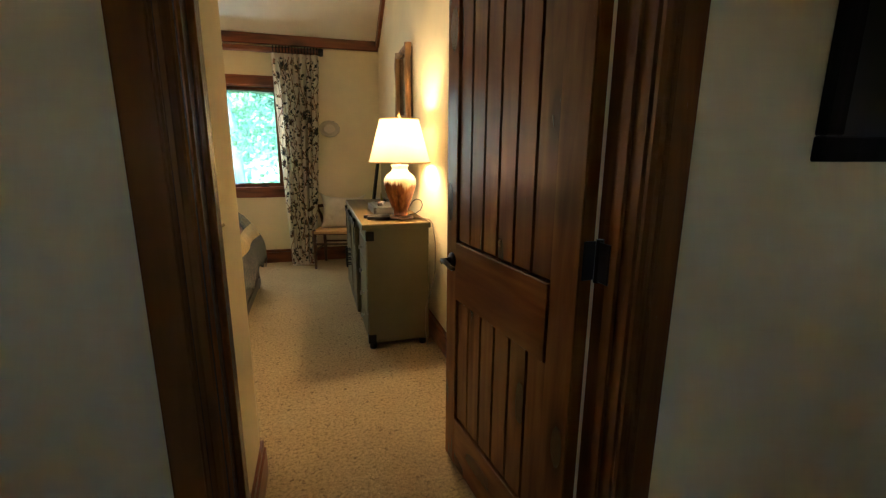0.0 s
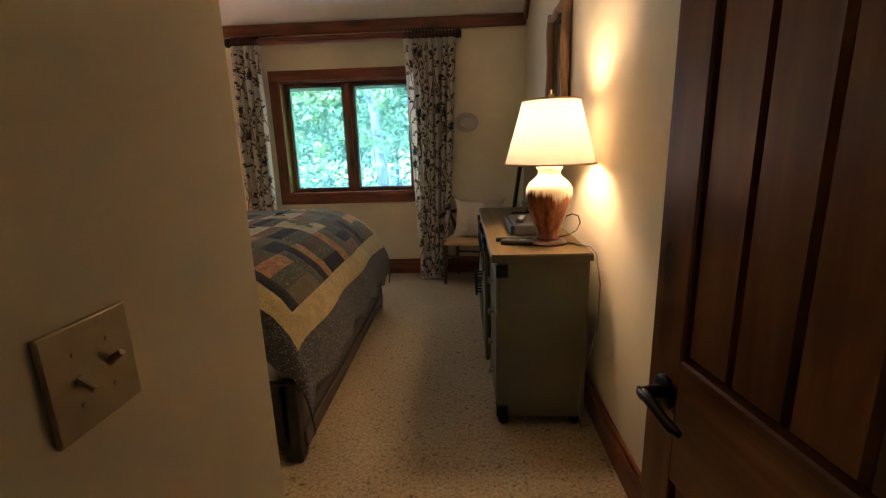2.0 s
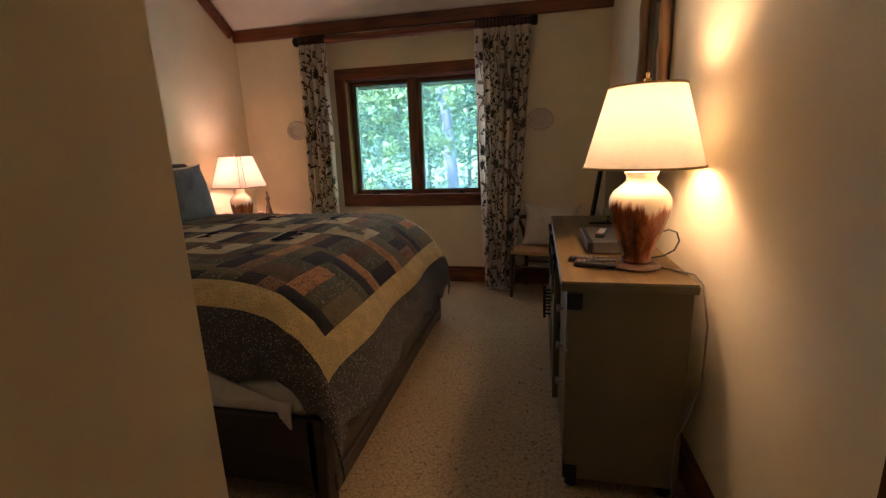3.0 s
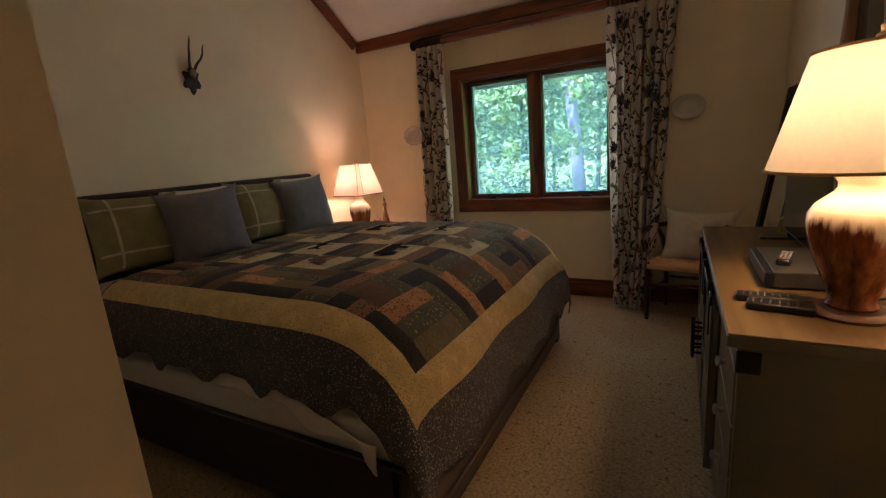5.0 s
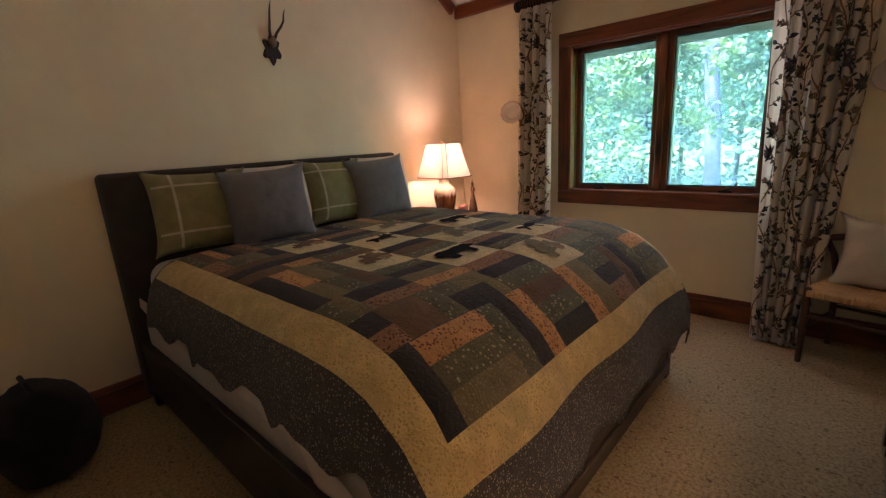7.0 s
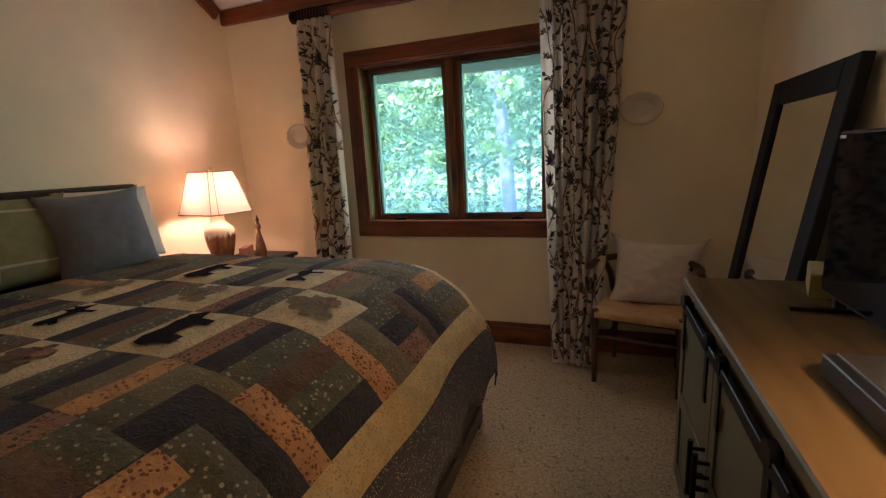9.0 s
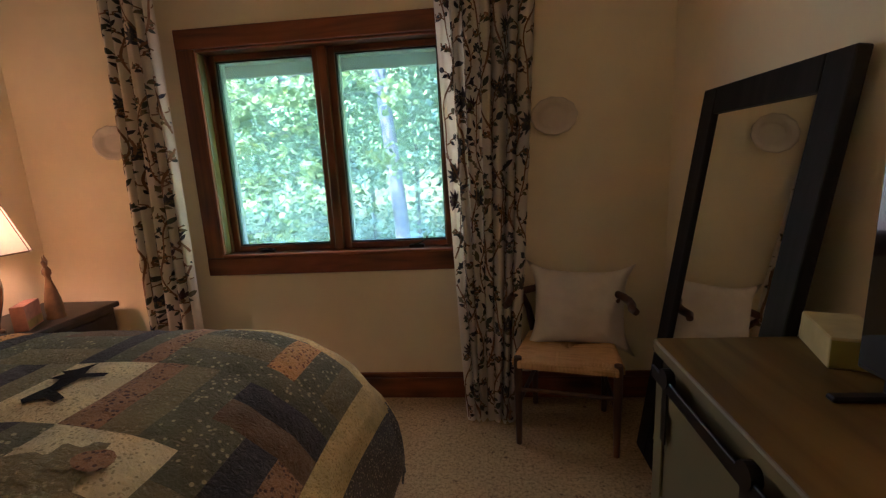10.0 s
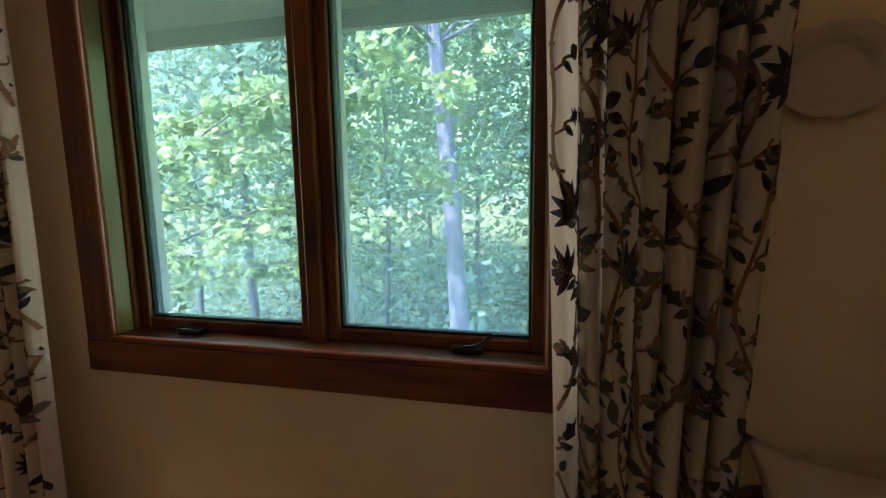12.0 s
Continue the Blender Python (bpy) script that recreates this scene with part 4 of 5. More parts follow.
dresser()
dresser_lamp()
television()
cable_box()
remote(pose(0.555, 3.175, DZ, 0, 0, 82), 0.055, 0.19, 8)
remote(pose(0.56, 3.105, DZ, 0, 0, 80), 0.06, 0.16, 6)
remote(pose(0.63, 3.47, DZ + 0.058, 0, 0, 165), 0.042, 0.16, 8)
cords()
CARD = plain("tan_card", (0.46, 0.38, 0.18), 0.7)


def tissue_box():
    t = thing("tissue_box", pose(0.823, 4.344, DZ, 0, 0, -17.7), "yellow-green and cream tissue box behind the television", "tissue box")
    part("carton", box(-0.06, 0.06, -0.095, 0.095, 0, 0.075, 0.002), CARD, t)
    part("top_panel", box(-0.058, 0.058, -0.093, 0.093, 0.0755, 0.077), plain("cream_card", (0.5, 0.44, 0.24), 0.7), t, "cream printed top")
    part("side_label", box(-0.058, 0.058, -0.0965, -0.0953, 0.004, 0.07), plain("lime_card", (0.30, 0.27, 0.05), 0.7), t, "yellow-green printed side")


tissue_box()


# ---- mirror, chair, wall pieces ----
def floor_mirror():
    h, w, f = 1.675, 0.775, 0.105
    lean = math.degrees(math.atan2(0.225, 1.65))
    t = thing("floor_mirror", pose(0.665, 4.887, 0.0, 0, lean, 0), "large black-framed floor mirror leaning on the wall", "mirror")
    def p(name, y0, y1, z0, z1):
        part(name, box(0.0, 0.04, y0, y1, z0, z1, 0.006, 2), BLACKWOOD, t)
    p("frame_side", -w / 2, -w / 2 + f, 0, h)
    p("frame_side", w / 2 - f, w / 2, 0, h)
    p("frame_rail", -w / 2 + f + 0.0005, w / 2 - f - 0.0005, 0, f)
    p("frame_rail", -w / 2 + f + 0.0005, w / 2 - f - 0.0005, h - f, h)
    part("mirror_glass", box(0.014, 0.02, -w / 2 + f - 0.01, w / 2 - f + 0.01, f - 0.01, h - f + 0.01), MIRROR, t, "silvered glass")
    part("backing", box(0.03, 0.038, -w / 2 + f - 0.01, w / 2 - f + 0.01, f - 0.01, h - f + 0.01), CARD, t)


def chair():
    m = pose(0.36, 5.417, 0, 0, 0, -12.5)
    c = thing("chair", m, "dark walnut armchair with a woven rush seat and bent top rail", "chair")
    sw, sd = 0.23, 0.20
    for x, y, top in ((-sw, -sd, 0.47), (sw, -sd, 0.47)):
        part("leg", tube([(x, y, 0), (x, y, 0.2), (x, y, 0.44), (x, y, top)], [0.015, 0.018, 0.021, 0.019], 14), CHAIRWOOD, c, "", 40)
    for x in (-0.19, 0.19):
        s = 1 if x > 0 else -1
        part("leg", tube([(x, sd, 0), (x, sd, 0.25), (x + s * 0.005, sd, 0.45), (x + s * 0.03, sd - 0.03, 0.60), (x + s * 0.05, sd - 0.09, 0.685)], [0.015, 0.018, 0.02, 0.018, 0.015], 14), CHAIRWOOD, c, "", 40)
    arm = []
    for k in range(17):
        a = math.pi * (-0.06 + 1.12 * k / 16)
        arm.append((0.30 * math.cos(a), 0.0 + 0.215 * math.sin(a), 0.69 + 0.03 * math.sin(max(0, min(math.pi, a)))))
    arm = [(0.312, -0.07, 0.68)] + arm + [(-0.312, -0.07, 0.68)]
    part("top_rail", tube(arm, [0.016] + [0.02] * (len(arm) - 2) + [0.016], 12), CHAIRWOOD, c, "steam-bent arm and back rail", 40)
    part("back_splat", sheet(lambda u, v: Vector(((u - 0.5) * (0.07 + 0.06 * v), sd + 0.008 - 0.0 * v, 0.44 + 0.26 * v)), 4, 8, 0.012), CHAIRWOOD, c)
    for y, z in ((-sd, 0.30), (sd, 0.26), (-sd, 0.42), (sd, 0.42)):
        part("stretcher", tube([(-sw if y < 0 else -0.19, y, z), (sw if y < 0 else 0.19, y, z)], 0.011, 10), CHAIRWOOD, c)
    for s in (-1, 1):
        for z in (0.22, 0.42):
            part("stretcher", tube([(s * sw, -sd, z), (s * 0.19, sd, z)], 0.011, 10), CHAIRWOOD, c)
    # rush seat: cords run from each edge to the diagonals
    bm = bmesh.new()
    n = 26
    corners = [Vector((-sw, -sd, 0.445)), Vector((sw, -sd, 0.445)), Vector((0.19, sd, 0.445)), Vector((-0.19, sd, 0.445))]
    for e in range(4):
        a, b = corners[e], corners[(e + 1) % 4]
        inward = Vector((-(b - a).y, (b - a).x, 0)).normalized()
        ln = (b - a).length
        for k in range(n):
            u = (k + 0.5) / n
            p0 = a + (b - a) * u
            deep = min(u, 1 - u) * (0.40 if e % 2 == 0 else 0.46)
            d = (b - a).normalized()
            r = ln / n * 0.62
            q = p0 + inward * max(deep, 0.012)
            dip = -0.012 * min(1.0, deep / 0.15)
            tube([p0 - inward * 0.022 + Vector((0, 0, -0.022)), p0 - inward * 0.022 + Vector((0, 0, 0.004)), p0 + Vector((0, 0, 0.010)), q + Vector((0, 0, 0.008 + dip))], r, 6, bm)
    part("seat", bm, RUSH, c, "woven natural rush seat", 60)["kind"] = "stuff"
    cushion("pillow", m @ pose(0.05, 0.07, 0.44, -16, 3, 8), 0.48, 0.395, 0.18, WHITE_LINEN, "white linen pillow with pointed corners on the chair", "pillow", ears=0.045, crease=3.0, hollow=0.06)


def plate(x, z, label):
    t = thing("wall_plate", pose(x, YW - 0.003, z), label, "plate", "wall plates")
    n = 40

    def fn(u, v):
        a = 2 * math.pi * u
        r = v
        scal = 1 + 0.025 * math.sin(12 * a) * max(0, (r - 0.7) / 0.3)
        q = max(0.0, min(1.0, (r - 0.56) / 0.16))
        depth = -0.006 - 0.014 * q * q * (3 - 2 * q) - 0.010 * max(0.0, r - 0.72) / 0.28
        return Vector((0.122 * r * scal * math.cos(a), depth, 0.098 * r * scal * math.sin(a)))
    bm = sheet(fn, n, 10)
    bmesh.ops.remove_doubles(bm, verts=bm.verts[:], dist=0.0004)
    bmesh.ops.solidify(bm, geom=bm.faces[:], thickness=0.004)
    part("dish", bm, PLATE, t, "", 0)
    ringed = [(0.078 * math.cos(2 * math.pi * k / 36), -0.0095, 0.062 * math.sin(2 * math.pi * k / 36)) for k in range(37)]
    part("well_rim", tube(ringed, 0.0022, 8), PLATE, t)
    lip = [(0.119 * math.cos(2 * math.pi * k / 48) * (1 + 0.022 * math.sin(24 * math.pi * k / 48)), -0.030, 0.0955 * math.sin(2 * math.pi * k / 48) * (1 + 0.022 * math.sin(24 * math.pi * k / 48))) for k in range(49)]
    part("rim", tube(lip, 0.0028, 8), PLATE, t, "raised scalloped rim", 60)


floor_mirror()
chair()
plate(0.337, 1.631, "cream oval glazed plate hung beside the curtain")
plate(-2.19, 1.631, "cream oval glazed plate partly behind the curtain")


def picture():
    t = thing("picture_frame", pose(XR - 0.012, 3.97, 1.93), "rustic log-framed mirror hung on the wall", "picture")
    bark = wood("log_wood", (0.10, 0.045, 0.015), (0.32, 0.17, 0.065), (0.45, 0.26, 0.11), 2, 0.5)
    rng = random.Random(2)
    def log(a, b, r):
        a, b = Vector(a), Vector(b)
        pts, rs = [], []
        for k in range(11):
            p = a + (b - a) * k / 10
            pts.append(p + Vector((rng.uniform(-1, 1), rng.uniform(-1, 1), rng.uniform(-1, 1))) * 0.004)
            rs.append(r * rng.uniform(0.88, 1.14))
        part("log", tube(pts, rs, 12), bark, t, "", 60)
    w, h = 0.23, 0.27
    log((-0.028, -w, -h - 0.03), (-0.028, -w, h + 0.03), 0.026)
    log((-0.028, w, -h - 0.03), (-0.028, w, h + 0.03), 0.026)
    log((-0.028, -w - 0.02, h), (-0.028, w + 0.02, h), 0.022)
    log((-0.028, -w - 0.02, -h), (-0.028, w + 0.02, -h), 0.022)
    part("glass", box(-0.014, -0.010, -w, w, -h, h), plain("dark_picture", (0.05, 0.055, 0.05), 0.08, 0.4), t, "dark reflecting glass")
    part("backing", box(-0.009, 0.008, -w - 0.01, w + 0.01, -h, h), DARKWOOD, t)


def antlers():
    t = thing("antler_mount", pose(XL + 0.002, 3.735, 2.10), "small pair of brown antlers on a carved wooden mount", "antlers")
    dark = wood("mount_wood", (0.008, 0.005, 0.004), (0.02, 0.012, 0.008), (0.04, 0.025, 0.015), 2, 0.5, False)
    horn = plain("antler_horn", (0.06, 0.038, 0.022), 0.5, 0, 0.35)
    bm = bmesh.new()
    n = 28
    prof = []
    for k in range(n):
        a = 2 * math.pi * k / n
        r = 0.062 + 0.015 * math.cos(6 * a) - 0.008 * math.cos(a)
        prof.append((r * math.sin(a) * 0.95, 1.3 * r * math.cos(a) - 0.02))
    lo = [bm.verts.new((0.0, y, z)) for y, z in prof]
    hi = [bm.verts.new((0.016, y * 0.9, z * 0.92)) for y, z in prof]
    for k in range(n):
        bm.faces.new((lo[k], lo[(k + 1) % n], hi[(k + 1) % n], hi[k]))
    bm.faces.new(hi)
    bm.faces.new(lo[::-1])
    part("mount", bm, dark, t)
    bm = bmesh.new()
    bmesh.ops.create_uvsphere(bm, u_segments=16, v_segments=10, radius=0.03)
    for v in bm.verts:
        v.co = Vector((0.03 + v.co.x * 0.8, v.co.y * 0.9, v.co.z * 1.25 + 0.02))
    part("cap", bm, plain("old_bone", (0.22, 0.16, 0.09), 0.6, 0, 0.3), t, "", 0)
    straight = [(0.035, -0.014, 0.04), (0.042, -0.018, 0.09), (0.05, -0.014, 0.14), (0.058, -0.012, 0.19), (0.064, -0.006, 0.235), (0.068, 0.002, 0.265)]
    kinked = [(0.035, 0.016, 0.04), (0.045, 0.03, 0.075), (0.055, 0.062, 0.115), (0.065, 0.078, 0.15), (0.072, 0.08, 0.19), (0.076, 0.092, 0.22)]
    for pts in (straight, kinked):
        part("antler", tube(pts, [0.011, 0.009, 0.008, 0.0065, 0.0045, 0.0015], 10), horn, t, "", 0)
        part("tine", tube([pts[3], (0.085, pts[3][1] - 0.006, pts[3][2] + 0.03), (0.095, pts[3][1] - 0.008, pts[3][2] + 0.055)], [0.005, 0.0035, 0.001], 8), horn, t, "", 0)


def nightstand():
    t = thing("nightstand", pose(-2.55, 5.28, 0), "espresso brown wooden nightstand beside the bed", "nightstand")
    H = 0.69
    part("top", box(-0.26, 0.25, -0.40, 0.37, H - 0.03, H, 0.004), DARKWOOD, t)
    part("body", box(-0.25, 0.225, -0.38, 0.35, 0.08, H - 0.031, 0.004), DARKWOOD, t)
    for z in (0.12, 0.39):
        dr = part("drawer_front", box(0.2255, 0.24, -0.36, 0.33, z, z + 0.235, 0.004), DARKWOOD, t)
        part("pull", tube([(0.255, -0.08, z + 0.12), (0.255, 0.05, z + 0.12)], 0.006, 10), IRON, dr)
    for x in (-0.22, 0.19):
        for y in (-0.35, 0.31):
            part("leg", box(x - 0.02, x + 0.02, y - 0.02, y + 0.02, 0, 0.0795, 0.003), DARKWOOD, t)
    return H


def bedside_lamp(H):
    t = thing("table_lamp", pose(-2.53, 5.09, H, 0, 0, -8), "bedside lamp with a brown and cream glazed base, lit", "lamp", "lamps")
    part("foot", lathe([(0.0, 0.0), (0.075, 0.0), (0.075, 0.012), (0.05, 0.02), (0.0, 0.022)], 28), CHAIRWOOD, t, "", 40)
    prof = [(0.06, 0.022), (0.062, 0.04), (0.075, 0.09), (0.094, 0.16), (0.104, 0.22), (0.104, 0.26), (0.095, 0.295), (0.07, 0.32), (0.052, 0.335), (0.048, 0.36), (0.052, 0.39), (0.056, 0.40), (0.015, 0.402)]
    gz = glaze("drip_glaze_small")
    part("vase", lathe(prof, 36), gz, t, "", 50)
    part("stem", lathe([(0.008, 0.402), (0.008, 0.705), (0.012, 0.71), (0.0, 0.735)], 12), bpy.data.materials["brass"], t)
    # cut-corner shade
    def ring(w, d, c):
        return [(w, -d + c), (w, d - c), (w - c, d), (-w + c, d), (-w, d - c), (-w, -d + c), (-w + c, -d), (w - c, -d)]
    z0, z1 = 0.405, 0.70
    lo, hi = ring(0.215, 0.17, 0.035), ring(0.135, 0.10, 0.022)
    bm = bmesh.new()
    a = [bm.verts.new((x, y, z0)) for x, y in lo]
    b = [bm.verts.new((x, y, z1)) for x, y in hi]
    for k in range(8):
        bm.faces.new((a[k], a[(k + 1) % 8], b[(k + 1) % 8], b[k]))
    sh = part("shade", bm, shade_material("bedside_shade_linen", (0.84, 0.72, 0.58)), t, "cream cut-corner shade")
    trim = cloth("brown_tape", (0.22, 0.12, 0.06))
    part("trim_tape", tube([(x, y, z0) for x, y in lo + lo[:1]], 0.004, 6), trim, sh)
    part("trim_tape", tube([(x, y, z1) for x, y in hi + hi[:1]], 0.004, 6), trim, sh)
    for k in range(8):
        part("rib", tube([(*lo[k], z0), (*hi[k], z1)], 0.002, 6), trim, sh)
    part("spoke", tube([(-0.13, 0, z1), (0.13, 0, z1)], 0.002, 6), bpy.data.materials["brass"], t)


def bedside_things(H):
    bm = bmesh.new()
    lathe([(0.0, 0.0), (0.045, 0.0), (0.045, 0.012), (0.04, 0.02), (0.043, 0.06), (0.036, 0.11), (0.024, 0.17), (0.015, 0.21), (0.013, 0.235), (0.021, 0.25), (0.021, 0.27), (0.011, 0.288), (0.0, 0.29)], 18, bm)
    for s in (-1, 1):
        tube([(0, s * 0.006, 0.28), (0.0, s * 0.025, 0.315), (0.0, s * 0.05, 0.33)], [0.006, 0.013, 0.002], 8, bm)
        tube([(0, s * 0.025, 0.312), (0.0, s * 0.03, 0.35)], [0.008, 0.001], 8, bm)
    tagged(link_mesh("figurine", bm, plain("carved_ochre", (0.13, 0.065, 0.02), 0.45, 0, 0.4), None, "", 50), "small carved wooden figurine on the nightstand", "figurine").matrix_world = pose(-2.42, 5.36, H, 0, 0, 40)
    t = thing("card_box", pose(-2.43, 5.22, H, 0, 0, 28), "small pink and gold printed box on the nightstand", "box")
    part("carton", box(-0.03, 0.03, -0.085, 0.085, 0, 0.13, 0.002), plain("pink_card", (0.42, 0.19, 0.13), 0.6, 0, 0.25), t)
    part("print_band", box(0.0302, 0.0312, -0.08, 0.08, 0.01, 0.05), plain("gold_print", (0.30, 0.20, 0.05), 0.5, 0, 0.4), t)


picture()
antlers()
NS = nightstand()
bedside_lamp(NS)
bedside_things(NS)


def switch_plate():
    t = thing("light_switch", pose(-0.1445, 1.366, 1.152), "bronze-tinted double toggle switch plate", "switch")
    part("plate", box(0, 0.007, -0.061, 0.061, -0.064, 0.064, 0.003, 2), plain("brass_plate", (0.42, 0.34, 0.21), 0.35, 0.6), t)
    for y, up in ((-0.023, -1), (0.023, 1)):
        part("toggle", tube([(0.006, y, 0), (0.024, y, up * 0.012)], [0.006, 0.004], 10), bpy.data.materials["brass_plate"], t)
        for z in (-0.03, 0.03):
            part("screw", lathe([(0.0, 0), (0.003, 0), (0.003, 0.001), (0, 0.0012)], 8), bpy.data.materials["brass_plate"], t).matrix_local = pose(0.007, y, z, 0, 90, 0)


def bag():
    bm = bmesh.new()
    bmesh.ops.create_icosphere(bm, subdivisions=4, radius=1.0)
    for v in bm.verts:
        d = v.co.copy()
        r = 1 + 0.12 * noise.noise(d * 1.7) + 0.05 * noise.noise(d * 5)
        z = max(-0.92, d.z) * r
        v.co = Vector((d.x * 0.20 * r, d.y * 0.19 * r, 0.23 + z * 0.25))
    for v in bm.verts:
        v.co.z = max(0.0, v.co.z)
    t = thing("duffel_bag", pose(-2.42, 2.14, 0), "soft black cloth bag slumped on the carpet", "bag")
    part("body", bm, cloth("black_nylon", (0.008, 0.008, 0.011)), t, "", 0)
    part("strap", tube([(-0.12, -0.02, 0.43), (-0.06, -0.03, 0.49), (0.05, -0.02, 0.49), (0.12, 0.0, 0.43)], 0.011, 8), bpy.data.materials["black_nylon"], t)


def hall_picture():
    t = thing("hall_picture", pose(1.29, Y0, 1.357), "black framed picture on the hall wall", "picture")
    for a in ((0, 0.6, 0, 0.06), (0, 0.6, 0.74, 0.80), (0, 0.06, 0.0605, 0.7395), (0.54, 0.6, 0.0605, 0.7395)):
        part("frame_bar", box(a[0], a[1], -0.03, -0.001, a[2], a[3], 0.004), BLACKWOOD, t)
    part("print", box(0.06, 0.54, -0.012, -0.002, 0.06, 0.74), plain("dark_print", (0.02, 0.02, 0.022), 0.3), t)


switch_plate()
bag()
hall_picture()


# ---- curtains ----
def curtain(x0, x1, xb0, xb1, folds, seed, shift):
    """Top from x0 to x1, hem from xb0 to xb1; pleats run down."""
    t = thing("curtain", pose((x0 + x1) / 2, 5.60, 0), "cream cotton curtain printed with dark vines and leaves", "curtain", "window curtains")
    cx, zt, zb = (x0 + x1) / 2, 2.44, 0.012
    rng = random.Random(seed)
    ph = [rng.uniform(0, 6.28) for _ in range(4)]

    def surf(u, v, lift=0.0):
        """u across the cloth, v from the hem up."""
        e = v ** 0.8
        a, b = xb0 + (x0 - xb0) * e, xb1 + (x1 - xb1) * e
        w = u + 0.018 * math.sin(2 * math.pi * u * folds * 0.5 + ph[0])
        amp = 0.030 + 0.016 * (1 - v) + 0.01 * math.sin(5 * u + ph[1])
        arg = 2 * math.pi * folds * w + ph[2] + 0.5 * math.sin(v * 3 + u * 4)
        y = amp * math.sin(arg) + 0.010 * math.sin(2.3 * arg + ph[3] + v * 2) - shift * (1 - v) ** 3
        x = a + (b - a) * u + 0.012 * math.cos(arg) * (1 - 0.3 * v)
        pinch = max(0.0, (v - 0.96) / 0.04)
        return Vector((x - cx, y * (1 - 0.5 * pinch) - lift, zb + (zt - zb) * v))
    def normal_lift(u, v, lift):
        p = surf(u, v)
        du = surf(min(1, u + 0.004), v) - surf(max(0, u - 0.004), v)
        dv = surf(u, min(1, v + 0.01)) - surf(u, max(0, v - 0.01))
        n = du.cross(dv).normalized()
        if n.y > 0:
            n = -n
        return p + n * lift
    bm = sheet(lambda u, v: surf(u, v), folds * 14, 40)
    bmesh.ops.solidify(bm, geom=bm.faces[:], thickness=0.0015)
    part("panel", bm, CURTAIN, t, "", 0)
    print_vines(t, normal_lift, folds * 0.155, zt - zb, rng)
    # dark rings, packed over the pleats
    for k in range(2 * folds + 1):
        g = x0 - cx + 0.02 + (x1 - x0 - 0.04) * k / (2 * folds)
        loop = [(g, 0.03 + 0.043 * math.cos(a), 2.478 + 0.043 * math.sin(a)) for a in [2 * math.pi * q / 16 for q in range(17)]]
        part("ring", tube(loop, 0.0065, 6), IRON, t, "black curtain ring")


def curtain_pole(x0, x1):
    cx = (x0 + x1) / 2
    pole = thing("curtain_pole", pose(cx, 5.63, 2.478), "long round stained wooden pole carrying both curtains", "curtain pole")
    rng = random.Random(6)
    n = 24
    pts = [(x0 - cx + (x1 - x0) * k / n, 0, 0.002 * math.sin(k * 1.3)) for k in range(n + 1)]
    part("pole", tube(pts, [0.034 + rng.uniform(-0.0012, 0.0012) for _ in pts], 18), TRIM_X, pole, "", 60)
    for e in (x0 - cx, x1 - cx):
        bm = lathe([(0.0, -0.03), (0.034, -0.028), (0.043, -0.02), (0.039, -0.012), (0.045, 0.0), (0.039, 0.012), (0.043, 0.02), (0.034, 0.028), (0.0, 0.03)], 18)
        part("finial", bm, IRON, pole, "black ribbed end cap", 50).matrix_local = pose(e, 0, 0, 0, 90, 0)
    for e in (x0 - cx + 0.12, 0.0, x1 - cx - 0.12):
        part("bracket", box(e - 0.012, e + 0.012, 0.02, YW - 5.63 - 0.001, -0.018, 0.012, 0.003), IRON, pole)


INKS = [cloth("ink_navy", (0.03, 0.033, 0.045)), cloth("ink_green", (0.05, 0.062, 0.048)), cloth("ink_olive", (0.15, 0.13, 0.065)), cloth("ink_vine", (0.24, 0.13, 0.065)), cloth("ink_plum", (0.05, 0.025, 0.035))]


